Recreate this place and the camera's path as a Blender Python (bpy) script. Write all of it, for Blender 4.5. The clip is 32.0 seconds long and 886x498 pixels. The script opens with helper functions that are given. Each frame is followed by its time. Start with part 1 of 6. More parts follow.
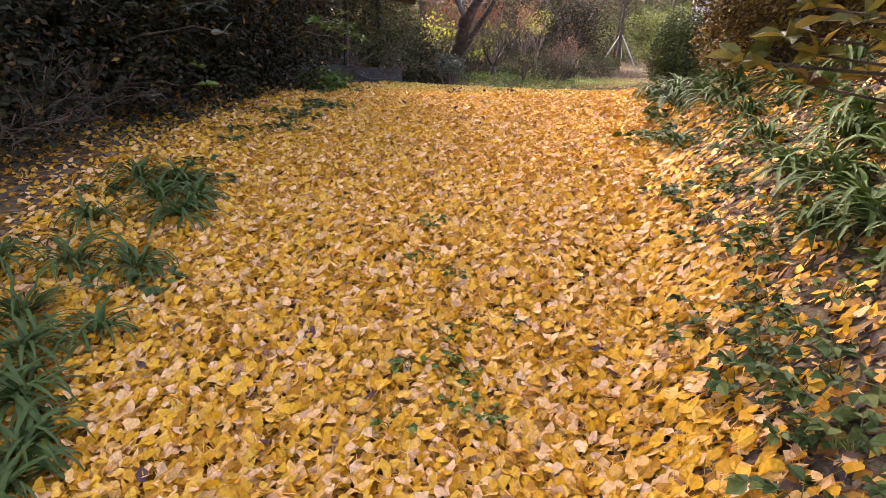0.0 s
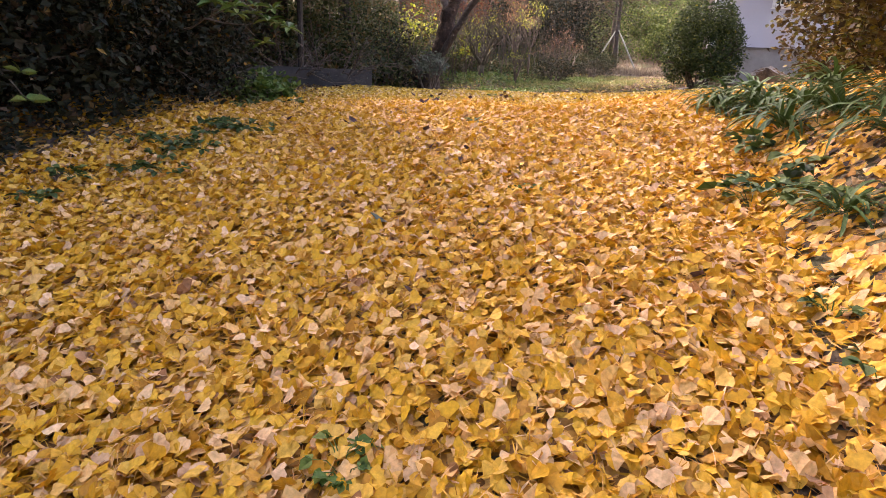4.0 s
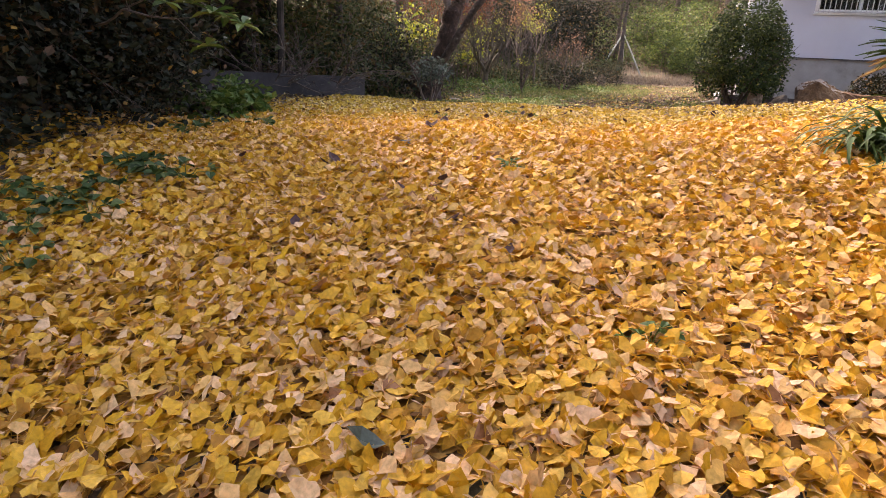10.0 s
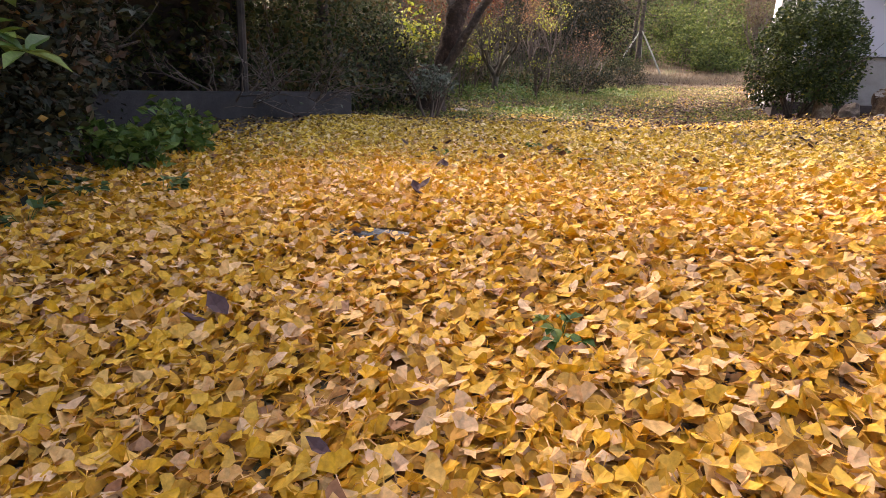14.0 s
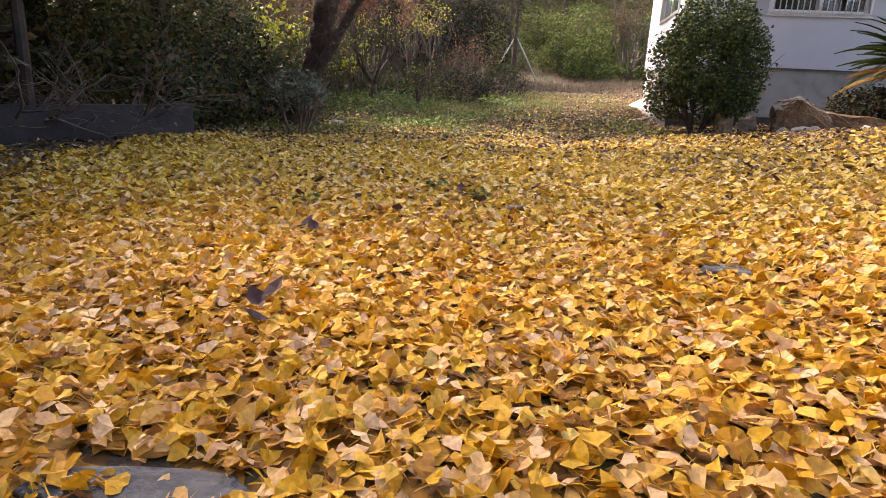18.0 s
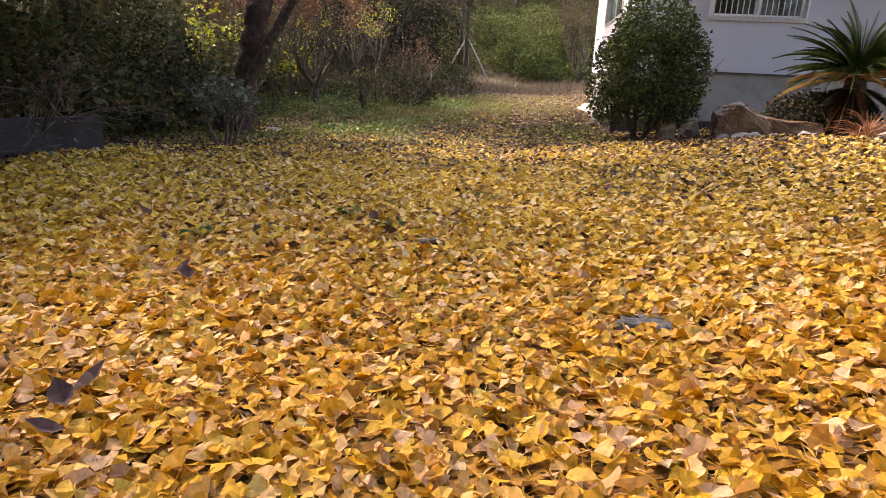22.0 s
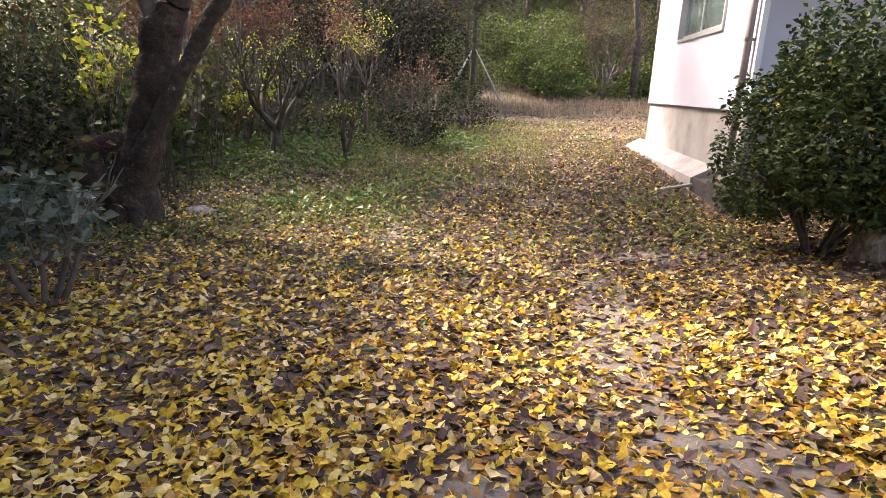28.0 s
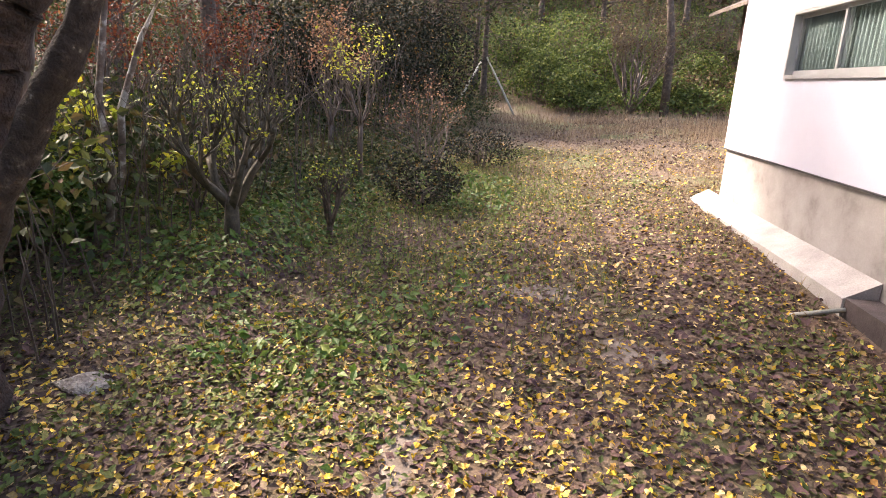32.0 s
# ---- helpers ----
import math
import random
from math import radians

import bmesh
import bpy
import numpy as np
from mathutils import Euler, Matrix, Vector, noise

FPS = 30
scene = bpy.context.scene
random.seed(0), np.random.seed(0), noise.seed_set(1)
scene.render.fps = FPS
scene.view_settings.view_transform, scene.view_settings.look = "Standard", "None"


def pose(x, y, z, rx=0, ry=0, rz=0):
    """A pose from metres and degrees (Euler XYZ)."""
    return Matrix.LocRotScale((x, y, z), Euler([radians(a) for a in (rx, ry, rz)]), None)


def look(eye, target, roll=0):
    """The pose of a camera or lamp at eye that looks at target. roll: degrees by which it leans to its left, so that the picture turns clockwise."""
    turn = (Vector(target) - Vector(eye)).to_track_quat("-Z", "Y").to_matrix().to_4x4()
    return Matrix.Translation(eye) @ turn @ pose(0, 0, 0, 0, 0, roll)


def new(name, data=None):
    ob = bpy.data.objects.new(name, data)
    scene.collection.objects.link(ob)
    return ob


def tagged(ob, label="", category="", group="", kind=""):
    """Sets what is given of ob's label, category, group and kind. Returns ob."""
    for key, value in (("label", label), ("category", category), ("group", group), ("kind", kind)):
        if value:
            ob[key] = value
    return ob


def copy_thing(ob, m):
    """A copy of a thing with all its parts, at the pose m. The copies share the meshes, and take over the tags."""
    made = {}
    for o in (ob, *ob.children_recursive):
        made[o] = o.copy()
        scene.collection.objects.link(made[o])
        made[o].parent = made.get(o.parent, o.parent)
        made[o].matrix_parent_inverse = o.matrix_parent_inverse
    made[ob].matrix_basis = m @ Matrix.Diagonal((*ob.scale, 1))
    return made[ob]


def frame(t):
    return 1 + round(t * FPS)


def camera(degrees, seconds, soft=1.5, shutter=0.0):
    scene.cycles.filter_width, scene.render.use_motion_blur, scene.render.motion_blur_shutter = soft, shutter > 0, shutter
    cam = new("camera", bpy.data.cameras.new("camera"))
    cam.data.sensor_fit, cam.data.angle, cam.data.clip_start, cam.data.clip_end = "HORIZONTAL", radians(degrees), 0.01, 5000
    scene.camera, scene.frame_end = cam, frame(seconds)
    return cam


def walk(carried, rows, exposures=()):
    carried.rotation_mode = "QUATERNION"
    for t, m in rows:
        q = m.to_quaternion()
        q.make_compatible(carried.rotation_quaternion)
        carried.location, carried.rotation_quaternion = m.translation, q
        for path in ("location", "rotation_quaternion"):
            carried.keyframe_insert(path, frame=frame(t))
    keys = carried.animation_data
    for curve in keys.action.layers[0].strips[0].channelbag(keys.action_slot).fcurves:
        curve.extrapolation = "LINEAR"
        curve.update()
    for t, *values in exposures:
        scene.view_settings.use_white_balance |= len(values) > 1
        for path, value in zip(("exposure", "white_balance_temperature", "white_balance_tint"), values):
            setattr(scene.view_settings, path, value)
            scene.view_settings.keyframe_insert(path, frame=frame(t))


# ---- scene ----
SIZE = 1.085          # the plan below times this gives metres
cam = camera(72.7, 32.0, 0.6)
PATH = [
    (0, (0.606, -25.967, 0.445), (-0.106, -24.186, -0.121), 3.5),
    (0.5, (0.566, -25.772, 0.455), (-0.143, -23.99, -0.113), 3.4),
    (1, (0.512, -25.518, 0.457), (-0.192, -23.734, -0.109), 3.6),
    (1.5, (0.444, -25.237, 0.502), (-0.253, -23.451, -0.067), 3.4),
    (2, (0.35, -24.909, 0.519), (-0.343, -23.121, -0.051), 3.3),
    (2.5, (0.225, -24.548, 0.504), (-0.467, -22.759, -0.062), 3.2),
    (3, (0.066, -24.166, 0.499), (-0.62, -22.376, -0.071), 3.1),
    (3.5, (-0.09, -23.756, 0.489), (-0.773, -21.964, -0.079), 3.0),
    (4, (-0.253, -23.347, 0.48), (-0.94, -21.555, -0.086), 2.7),
    (4.5, (-0.428, -22.949, 0.49), (-1.104, -21.157, -0.087), 2.4),
    (6.5, (-0.808, -22.129, 0.415), (-1.467, -20.324, -0.141), 3.7),
    (7, (-0.822, -22.143, 0.454), (-1.483, -20.339, -0.102), 3.7),
    (7.5, (-0.859, -22.154, 0.481), (-1.518, -20.349, -0.073), 3.7),
    (8, (-0.912, -22.137, 0.504), (-1.57, -20.331, -0.049), 3.7),
    (8.5, (-0.963, -22.08, 0.516), (-1.623, -20.275, -0.037), 3.7),
    (9, (-1.007, -21.984, 0.526), (-1.67, -20.179, -0.027), 3.6),
    (9.5, (-1.053, -21.86, 0.543), (-1.717, -20.057, -0.01), 3.5),
    (10, (-1.107, -21.705, 0.568), (-1.772, -19.903, 0.013), 3.5),
    (10.5, (-1.181, -21.511, 0.603), (-1.848, -19.709, 0.049), 3.4),
    (11, (-1.261, -21.286, 0.629), (-1.934, -19.486, 0.074), 3.3),
    (11.5, (-1.344, -21.044, 0.656), (-2.021, -19.246, 0.099), 3.2),
    (12, (-1.423, -20.785, 0.683), (-2.104, -18.989, 0.127), 3.0),
    (12.5, (-1.491, -20.516, 0.715), (-2.179, -18.723, 0.156), 3.0),
    (13, (-1.6, -20.259, 0.728), (-2.275, -18.461, 0.172), 3.1),
    (13.5, (-1.69, -19.995, 0.756), (-2.377, -18.203, 0.193), 2.9),
    (14, (-1.791, -19.728, 0.799), (-2.487, -17.939, 0.234), 2.5),
    (14.5, (-1.897, -19.462, 0.846), (-2.599, -17.677, 0.281), 2.4),
    (16.5, (-2.247, -18.561, 0.866), (-2.971, -16.783, 0.304), 3.6),
    (17, (-2.31, -18.382, 0.86), (-2.918, -16.559, 0.306), 3.5),
    (17.5, (-2.346, -18.255, 0.851), (-2.812, -16.388, 0.307), 3.3),
    (18, (-2.362, -18.139, 0.849), (-2.687, -16.239, 0.315), 3.0),
    (18.5, (-2.367, -18.052, 0.851), (-2.632, -16.143, 0.319), 2.8),
    (19, (-2.344, -18.021, 0.848), (-2.581, -16.108, 0.318), 2.9),
    (19.5, (-2.311, -18.036, 0.845), (-2.532, -16.12, 0.317), 2.9),
    (20, (-2.279, -18.078, 0.84), (-2.494, -16.161, 0.313), 2.8),
    (20.5, (-2.239, -18.082, 0.845), (-2.447, -16.164, 0.318), 2.8),
    (21, (-2.198, -18.021, 0.871), (-2.399, -16.102, 0.343), 2.8),
    (21.5, (-2.168, -17.888, 0.919), (-2.366, -15.969, 0.39), 2.8),
    (22, (-2.142, -17.701, 0.972), (-2.338, -15.783, 0.442), 2.8),
    (22.5, (-2.148, -17.476, 1.014), (-2.341, -15.558, 0.482), 2.8),
    (23, (-2.181, -17.212, 1.058), (-2.374, -15.295, 0.521), 3.0),
    (23.5, (-2.238, -16.918, 1.1), (-2.43, -15.001, 0.561), 3.0),
    (24, (-2.313, -16.606, 1.163), (-2.502, -14.69, 0.621), 3.1),
    (24.5, (-2.392, -16.256, 1.226), (-2.578, -14.341, 0.68), 3.1),
    (25, (-2.455, -15.904, 1.278), (-2.642, -13.989, 0.731), 3.1),
    (25.5, (-2.515, -15.523, 1.34), (-2.702, -13.609, 0.792), 3.0),
    (27.5, (-2.85, -13.731, 1.482), (-3.041, -11.809, 0.963), 2.5),
    (28, (-2.926, -13.304, 1.561), (-3.121, -11.382, 1.043), 2.5),
    (28.5, (-3.058, -12.871, 1.69), (-3.244, -10.95, 1.163), 2.6),
    (29, (-3.154, -12.457, 1.772), (-3.346, -10.536, 1.249), 2.4),
    (29.5, (-3.265, -12.07, 1.842), (-3.457, -10.149, 1.321), 2.6),
    (30, (-3.37, -11.653, 1.947), (-3.559, -9.734, 1.415), 2.6),
    (30.5, (-3.433, -11.245, 2.052), (-3.622, -9.326, 1.52), 2.5),
    (31, (-3.479, -10.841, 2.141), (-3.67, -8.922, 1.611), 2.5),
    (31.5, (-3.537, -10.47, 2.289), (-3.724, -8.557, 1.737), 2.8),
    (32, (-3.562, -10.124, 2.303), (-3.76, -8.207, 1.766), 2.5),
]
EXPOSURES = [(0, 3.45, 8000, 27), (4.0, 3.3, 8000, 27), (8.0, 3.2, 8200, 26), (11.0, 3.15, 8100, 23), (14.0, 3.05, 8100, 21), (17.0, 2.85, 8000, 19), (20.0, 2.65, 8100, 19), (23.0, 2.55, 8300, 20), (25.5, 2.7, 8200, 20), (28.0, 2.85, 7500, 17), (30.0, 2.85, 7500, 18), (32, 2.85, 7600, 19)]
walk(cam, [(t, look(eye, target, roll)) for t, eye, target, roll in PATH], EXPOSURES)

# ---- world, sun ----
SUN_AZ, SUN_EL = 150.0, 39.0          # degrees from +x counter-clockwise; height
sun_dir = Vector((math.cos(radians(SUN_AZ)) * math.cos(radians(SUN_EL)), math.sin(radians(SUN_AZ)) * math.cos(radians(SUN_EL)), math.sin(radians(SUN_EL))))
world = bpy.data.worlds.new("world")
scene.world = world
world.use_nodes = True
sky = world.node_tree.nodes.new("ShaderNodeTexSky")
sky.sky_type, sky.sun_disc = "NISHITA", False
sky.air_density, sky.dust_density, sky.ozone_density = 0.8, 3.0, 0.6
sky.sun_elevation, sky.sun_rotation = radians(SUN_EL), radians(90 - SUN_AZ)
world.node_tree.links.new(sky.outputs[0], world.node_tree.nodes["Background"].inputs[0])
world.node_tree.nodes["Background"].inputs[1].default_value = 0.15
sun = new("sun", bpy.data.lights.new("sun", "SUN"))
sun.data.energy, sun.data.angle, sun.data.color = 2.4, radians(7.0), (1.0, 0.95, 0.87)
sun.matrix_world = look(sun_dir * 60, (0, 0, 0))

rng = np.random.default_rng(7)


# ---- materials ----
def nodes_of(name):
    m = bpy.data.materials.new(name)
    m.use_nodes = True
    return m, m.node_tree.nodes, m.node_tree.links, m.node_tree.nodes["Principled BSDF"]


def ramp(nodes, stops):
    r = nodes.new("ShaderNodeValToRGB")
    e = r.color_ramp.elements
    while len(e) < len(stops):
        e.new(0.5)
    for k, (p, c) in zip(e, stops):
        k.position, k.color = p, (*c, 1)
    return r


def noise_node(nodes, links, scale, detail=5, rough=0.6, coords="Object"):
    tc = nodes.new("ShaderNodeTexCoord")
    n = nodes.new("ShaderNodeTexNoise")
    n.inputs["Scale"].default_value, n.inputs["Detail"].default_value, n.inputs["Roughness"].default_value = scale, detail, rough
    links.new(tc.outputs[coords], n.inputs["Vector"])
    return n


def bump_of(nodes, links, p, height_out, strength, distance=0.01):
    b = nodes.new("ShaderNodeBump")
    b.inputs["Strength"].default_value, b.inputs["Distance"].default_value = strength, distance
    links.new(height_out, b.inputs["Height"])
    links.new(b.outputs[0], p.inputs["Normal"])


def mixed(nodes, links, fac, a, b, mode="MIX"):
    m = nodes.new("ShaderNodeMix")
    m.data_type, m.blend_type = "RGBA", mode
    for sock, v in ((m.inputs[0], fac), (m.inputs[6], a), (m.inputs[7], b)):
        if hasattr(v, "is_output"):
            links.new(v, sock)
        else:
            sock.default_value = v if isinstance(v, float) else (*v, 1)
    return m.outputs[2]


def surface(name, stops, scale=8.0, rough=0.8, bump=0.3, fine=60.0, metal=0.0, dist=0.01, low=0.72):
    """A mottled solid: broad stains and a fine grain."""
    m, n, l, p = nodes_of(name)
    broad, grain = noise_node(n, l, scale), noise_node(n, l, fine, 3)
    r = ramp(n, stops)
    l.new(broad.outputs[0], r.inputs[0])
    g = ramp(n, [(0.3, (low, low, low)), (0.7, (1.0, 1.0, 1.0))])
    l.new(grain.outputs[0], g.inputs[0])
    l.new(mixed(n, l, 1.0, r.outputs[0], g.outputs[0], "MULTIPLY"), p.inputs["Base Color"])
    p.inputs["Roughness"].default_value, p.inputs["Metallic"].default_value = rough, metal
    bump_of(n, l, p, grain.outputs[0], bump, dist)
    return m


def leafy(name, stops, rough=0.5, through_light=0.25, fine=90.0):
    """Leaves: a colour of its own for each, blotches, and some light shining through."""
    m, n, l, p = nodes_of(name)
    geo = n.new("ShaderNodeNewGeometry")
    r = ramp(n, stops)
    l.new(geo.outputs["Random Per Island"], r.inputs[0])
    grain = noise_node(n, l, fine, 3)
    g = ramp(n, [(0.3, (0.68, 0.66, 0.62)), (0.65, (1.0, 1.0, 1.0))])
    l.new(grain.outputs[0], g.inputs[0])
    col = mixed(n, l, 1.0, r.outputs[0], g.outputs[0], "MULTIPLY")
    l.new(col, p.inputs["Base Color"])
    p.inputs["Roughness"].default_value = rough
    p.inputs["Specular IOR Level"].default_value = 0.3
    tr = n.new("ShaderNodeBsdfTranslucent")
    l.new(col, tr.inputs["Color"])
    mx = n.new("ShaderNodeMixShader")
    mx.inputs[0].default_value = through_light
    l.new(p.outputs[0], mx.inputs[1])
    l.new(tr.outputs[0], mx.inputs[2])
    l.new(mx.outputs[0], n["Material Output"].inputs[0])
    bump_of(n, l, p, grain.outputs[0], 0.25, 0.004)
    return m


def ground_material():
    m, n, l, p = nodes_of("leaf_mould_and_dirt")
    big, mid, fine = noise_node(n, l, 0.55, 6), noise_node(n, l, 3.2, 8, 0.65), noise_node(n, l, 38.0, 6, 0.7)
    soil = ramp(n, [(0.3, (0.05, 0.032, 0.022)), (0.5, (0.105, 0.07, 0.045)), (0.72, (0.17, 0.12, 0.08))])
    l.new(fine.outputs[0], soil.inputs[0])
    dust = ramp(n, [(0.3, (0.11, 0.085, 0.068)), (0.7, (0.23, 0.185, 0.15))])
    l.new(fine.outputs[0], dust.inputs[0])
    moss = ramp(n, [(0.3, (0.035, 0.045, 0.014)), (0.7, (0.13, 0.13, 0.045))])
    l.new(fine.outputs[0], moss.inputs[0])
    where_dust = ramp(n, [(0.6, (0, 0, 0)), (0.74, (1, 1, 1))])
    l.new(mid.outputs[0], where_dust.inputs[0])
    where_moss = ramp(n, [(0.48, (0, 0, 0)), (0.62, (1, 1, 1))])
    l.new(big.outputs[0], where_moss.inputs[0])
    a = mixed(n, l, where_dust.outputs[0], soil.outputs[0], dust.outputs[0])
    l.new(mixed(n, l, where_moss.outputs[0], a, moss.outputs[0]), p.inputs["Base Color"])
    p.inputs["Roughness"].default_value = 0.95
    bump_of(n, l, p, fine.outputs[0], 0.7, 0.03)
    return m


M_GROUND = ground_material()
M_GINKGO = leafy("ginkgo_leaf", [(0.0, (0.42, 0.18, 0.018)), (0.12, (0.62, 0.3, 0.018)), (0.4, (0.75, 0.41, 0.026)), (0.6, (0.79, 0.46, 0.065)), (0.74, (0.81, 0.47, 0.15)), (0.87, (0.83, 0.505, 0.23)), (0.97, (0.87, 0.58, 0.34)), (1.0, (0.32, 0.13, 0.05))], 0.55, 0.14, 70.0)
M_GINKGO_LATE = leafy("ginkgo_leaf_pale", [(0.0, (0.3, 0.17, 0.06)), (0.12, (0.6, 0.36, 0.03)), (0.3, (0.72, 0.46, 0.042)), (0.55, (0.76, 0.525, 0.08)), (0.75, (0.77, 0.57, 0.2)), (0.92, (0.8, 0.6, 0.34)), (1.0, (0.46, 0.23, 0.05))], 0.55, 0.14, 70.0)
M_GINKGO_OLD = leafy("matted_ginkgo_leaf", [(0.0, (0.16, 0.07, 0.02)), (0.4, (0.3, 0.14, 0.022)), (0.75, (0.46, 0.22, 0.03)), (1.0, (0.55, 0.31, 0.09))], 0.75, 0.05, 70.0)
M_LITTER = leafy("old_brown_leaf", [(0.0, (0.042, 0.026, 0.024)), (0.4, (0.085, 0.054, 0.044)), (0.7, (0.13, 0.085, 0.06)), (0.92, (0.2, 0.14, 0.09)), (1.0, (0.4, 0.3, 0.19))], 0.9, 0.05)
M_PURPLE = leafy("dark_purple_leaf", [(0.0, (0.04, 0.02, 0.022)), (0.5, (0.09, 0.046, 0.046)), (1.0, (0.15, 0.085, 0.078))], 0.75, 0.05)
M_STRAP = leafy("strap_leaf", [(0.0, (0.03, 0.06, 0.014)), (0.6, (0.055, 0.105, 0.024)), (1.0, (0.13, 0.17, 0.045))], 0.58, 0.18)
M_WEED = leafy("weed_leaf", [(0.0, (0.045, 0.1, 0.02)), (0.6, (0.09, 0.17, 0.03)), (1.0, (0.2, 0.25, 0.055))], 0.5, 0.25)
M_COVER = leafy("ground_cover_leaf", [(0.0, (0.06, 0.085, 0.022)), (0.4, (0.115, 0.155, 0.038)), (0.75, (0.21, 0.25, 0.065)), (0.9, (0.32, 0.31, 0.1)), (1.0, (0.3, 0.2, 0.09))], 0.6, 0.28)
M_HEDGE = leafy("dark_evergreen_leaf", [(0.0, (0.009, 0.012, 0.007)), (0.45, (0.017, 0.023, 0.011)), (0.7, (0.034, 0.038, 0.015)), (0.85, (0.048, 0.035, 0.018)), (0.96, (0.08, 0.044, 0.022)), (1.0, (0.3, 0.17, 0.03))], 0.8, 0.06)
M_CAMELLIA = leafy("glossy_green_leaf", [(0.0, (0.014, 0.028, 0.01)), (0.5, (0.034, 0.06, 0.016)), (0.85, (0.065, 0.1, 0.024)), (0.985, (0.12, 0.15, 0.03)), (1.0, (0.4, 0.34, 0.05))], 0.62, 0.18)
M_YELLOWGREEN = leafy("yellow_green_leaf", [(0.0, (0.2, 0.28, 0.03)), (0.6, (0.42, 0.46, 0.05)), (1.0, (0.6, 0.5, 0.06))], 0.45, 0.35)
M_OLIVELEAF = leafy("olive_green_leaf", [(0.0, (0.06, 0.07, 0.015)), (0.5, (0.11, 0.115, 0.024)), (0.9, (0.18, 0.165, 0.035)), (1.0, (0.4, 0.25, 0.04))], 0.5, 0.3)
M_AMBER = leafy("amber_leaf", [(0.0, (0.03, 0.018, 0.008)), (0.35, (0.08, 0.043, 0.011)), (0.65, (0.145, 0.088, 0.016)), (0.85, (0.085, 0.085, 0.018)), (1.0, (0.27, 0.19, 0.025))], 0.6, 0.3)
M_RED = leafy("red_maple_leaf", [(0.0, (0.08, 0.02, 0.014)), (0.5, (0.18, 0.05, 0.028)), (0.85, (0.27, 0.085, 0.035)), (1.0, (0.3, 0.15, 0.05))], 0.6, 0.3)
M_WOODS = leafy("woodland_leaf", [(0.0, (0.02, 0.034, 0.013)), (0.45, (0.05, 0.07, 0.022)), (0.7, (0.09, 0.1, 0.032)), (0.85, (0.13, 0.11, 0.04)), (1.0, (0.15, 0.085, 0.04))], 0.7, 0.22)
M_BROWNSCRUB = leafy("brown_scrub_leaf", [(0.0, (0.055, 0.038, 0.024)), (0.5, (0.12, 0.082, 0.05)), (0.85, (0.2, 0.14, 0.08)), (1.0, (0.15, 0.15, 0.05))], 0.8, 0.25)
M_SLOPE = leafy("slope_leaf", [(0.0, (0.04, 0.07, 0.02)), (0.5, (0.095, 0.14, 0.036)), (0.85, (0.17, 0.22, 0.055)), (1.0, (0.26, 0.27, 0.07))], 0.6, 0.3)
M_DRY = leafy("dry_grass_blade", [(0.0, (0.16, 0.11, 0.062)), (0.5, (0.28, 0.205, 0.125)), (0.85, (0.38, 0.3, 0.19)), (1.0, (0.22, 0.22, 0.075))], 0.8, 0.2)
M_WEEDSTALK = leafy("dead_weed_stalk", [(0.0, (0.15, 0.1, 0.07)), (0.6, (0.29, 0.21, 0.14)), (1.0, (0.42, 0.33, 0.22))], 0.8, 0.25)
M_RUST = leafy("rusty_dry_leaf", [(0.0, (0.2, 0.09, 0.05)), (0.6, (0.34, 0.17, 0.1)), (1.0, (0.45, 0.3, 0.18))], 0.8, 0.2)
M_RUSTDARK = leafy("withered_dark_leaf", [(0.0, (0.03, 0.016, 0.01)), (0.6, (0.07, 0.036, 0.02)), (1.0, (0.14, 0.075, 0.03))], 0.85, 0.08)
M_GREYLEAF = leafy("grey_green_leaf", [(0.0, (0.06, 0.08, 0.06)), (0.6, (0.1, 0.125, 0.095)), (1.0, (0.16, 0.18, 0.14))], 0.45, 0.15)
M_FROND = leafy("cycad_leaflet", [(0.0, (0.025, 0.05, 0.012)), (0.6, (0.055, 0.095, 0.02)), (1.0, (0.13, 0.16, 0.035))], 0.4, 0.15)
M_FROND_DEAD = leafy("dry_cycad_leaflet", [(0.0, (0.3, 0.18, 0.07)), (0.6, (0.45, 0.29, 0.12)), (1.0, (0.5, 0.38, 0.16))], 0.6, 0.2)
M_BARK = surface("dark_bark", [(0.3, (0.035, 0.025, 0.02)), (0.55, (0.09, 0.066, 0.05)), (0.75, (0.2, 0.16, 0.13))], 7, 0.9, 0.9, 45, dist=0.03)
M_BARK_OLD = surface("old_rugged_bark", [(0.3, (0.02, 0.012, 0.009)), (0.55, (0.06, 0.034, 0.024)), (0.72, (0.13, 0.08, 0.058)), (0.8, (0.26, 0.2, 0.16))], 9, 0.95, 1.0, 30, dist=0.05)
M_BARK_OLIVE = surface("olive_bark", [(0.3, (0.035, 0.028, 0.02)), (0.6, (0.09, 0.075, 0.052)), (0.8, (0.17, 0.15, 0.11))], 12, 0.9, 0.6, 60)
M_BARK_PALE = surface("pale_smooth_bark", [(0.3, (0.06, 0.04, 0.03)), (0.6, (0.13, 0.095, 0.075)), (0.8, (0.27, 0.22, 0.19))], 9, 0.75, 0.4, 50)
M_TWIG = surface("grey_twig", [(0.3, (0.075, 0.055, 0.045)), (0.7, (0.17, 0.13, 0.11))], 12, 0.85, 0.3, 70)
M_TWIG_PALE = surface("bleached_twig", [(0.3, (0.2, 0.165, 0.14)), (0.7, (0.38, 0.33, 0.29))], 12, 0.8, 0.3, 70)
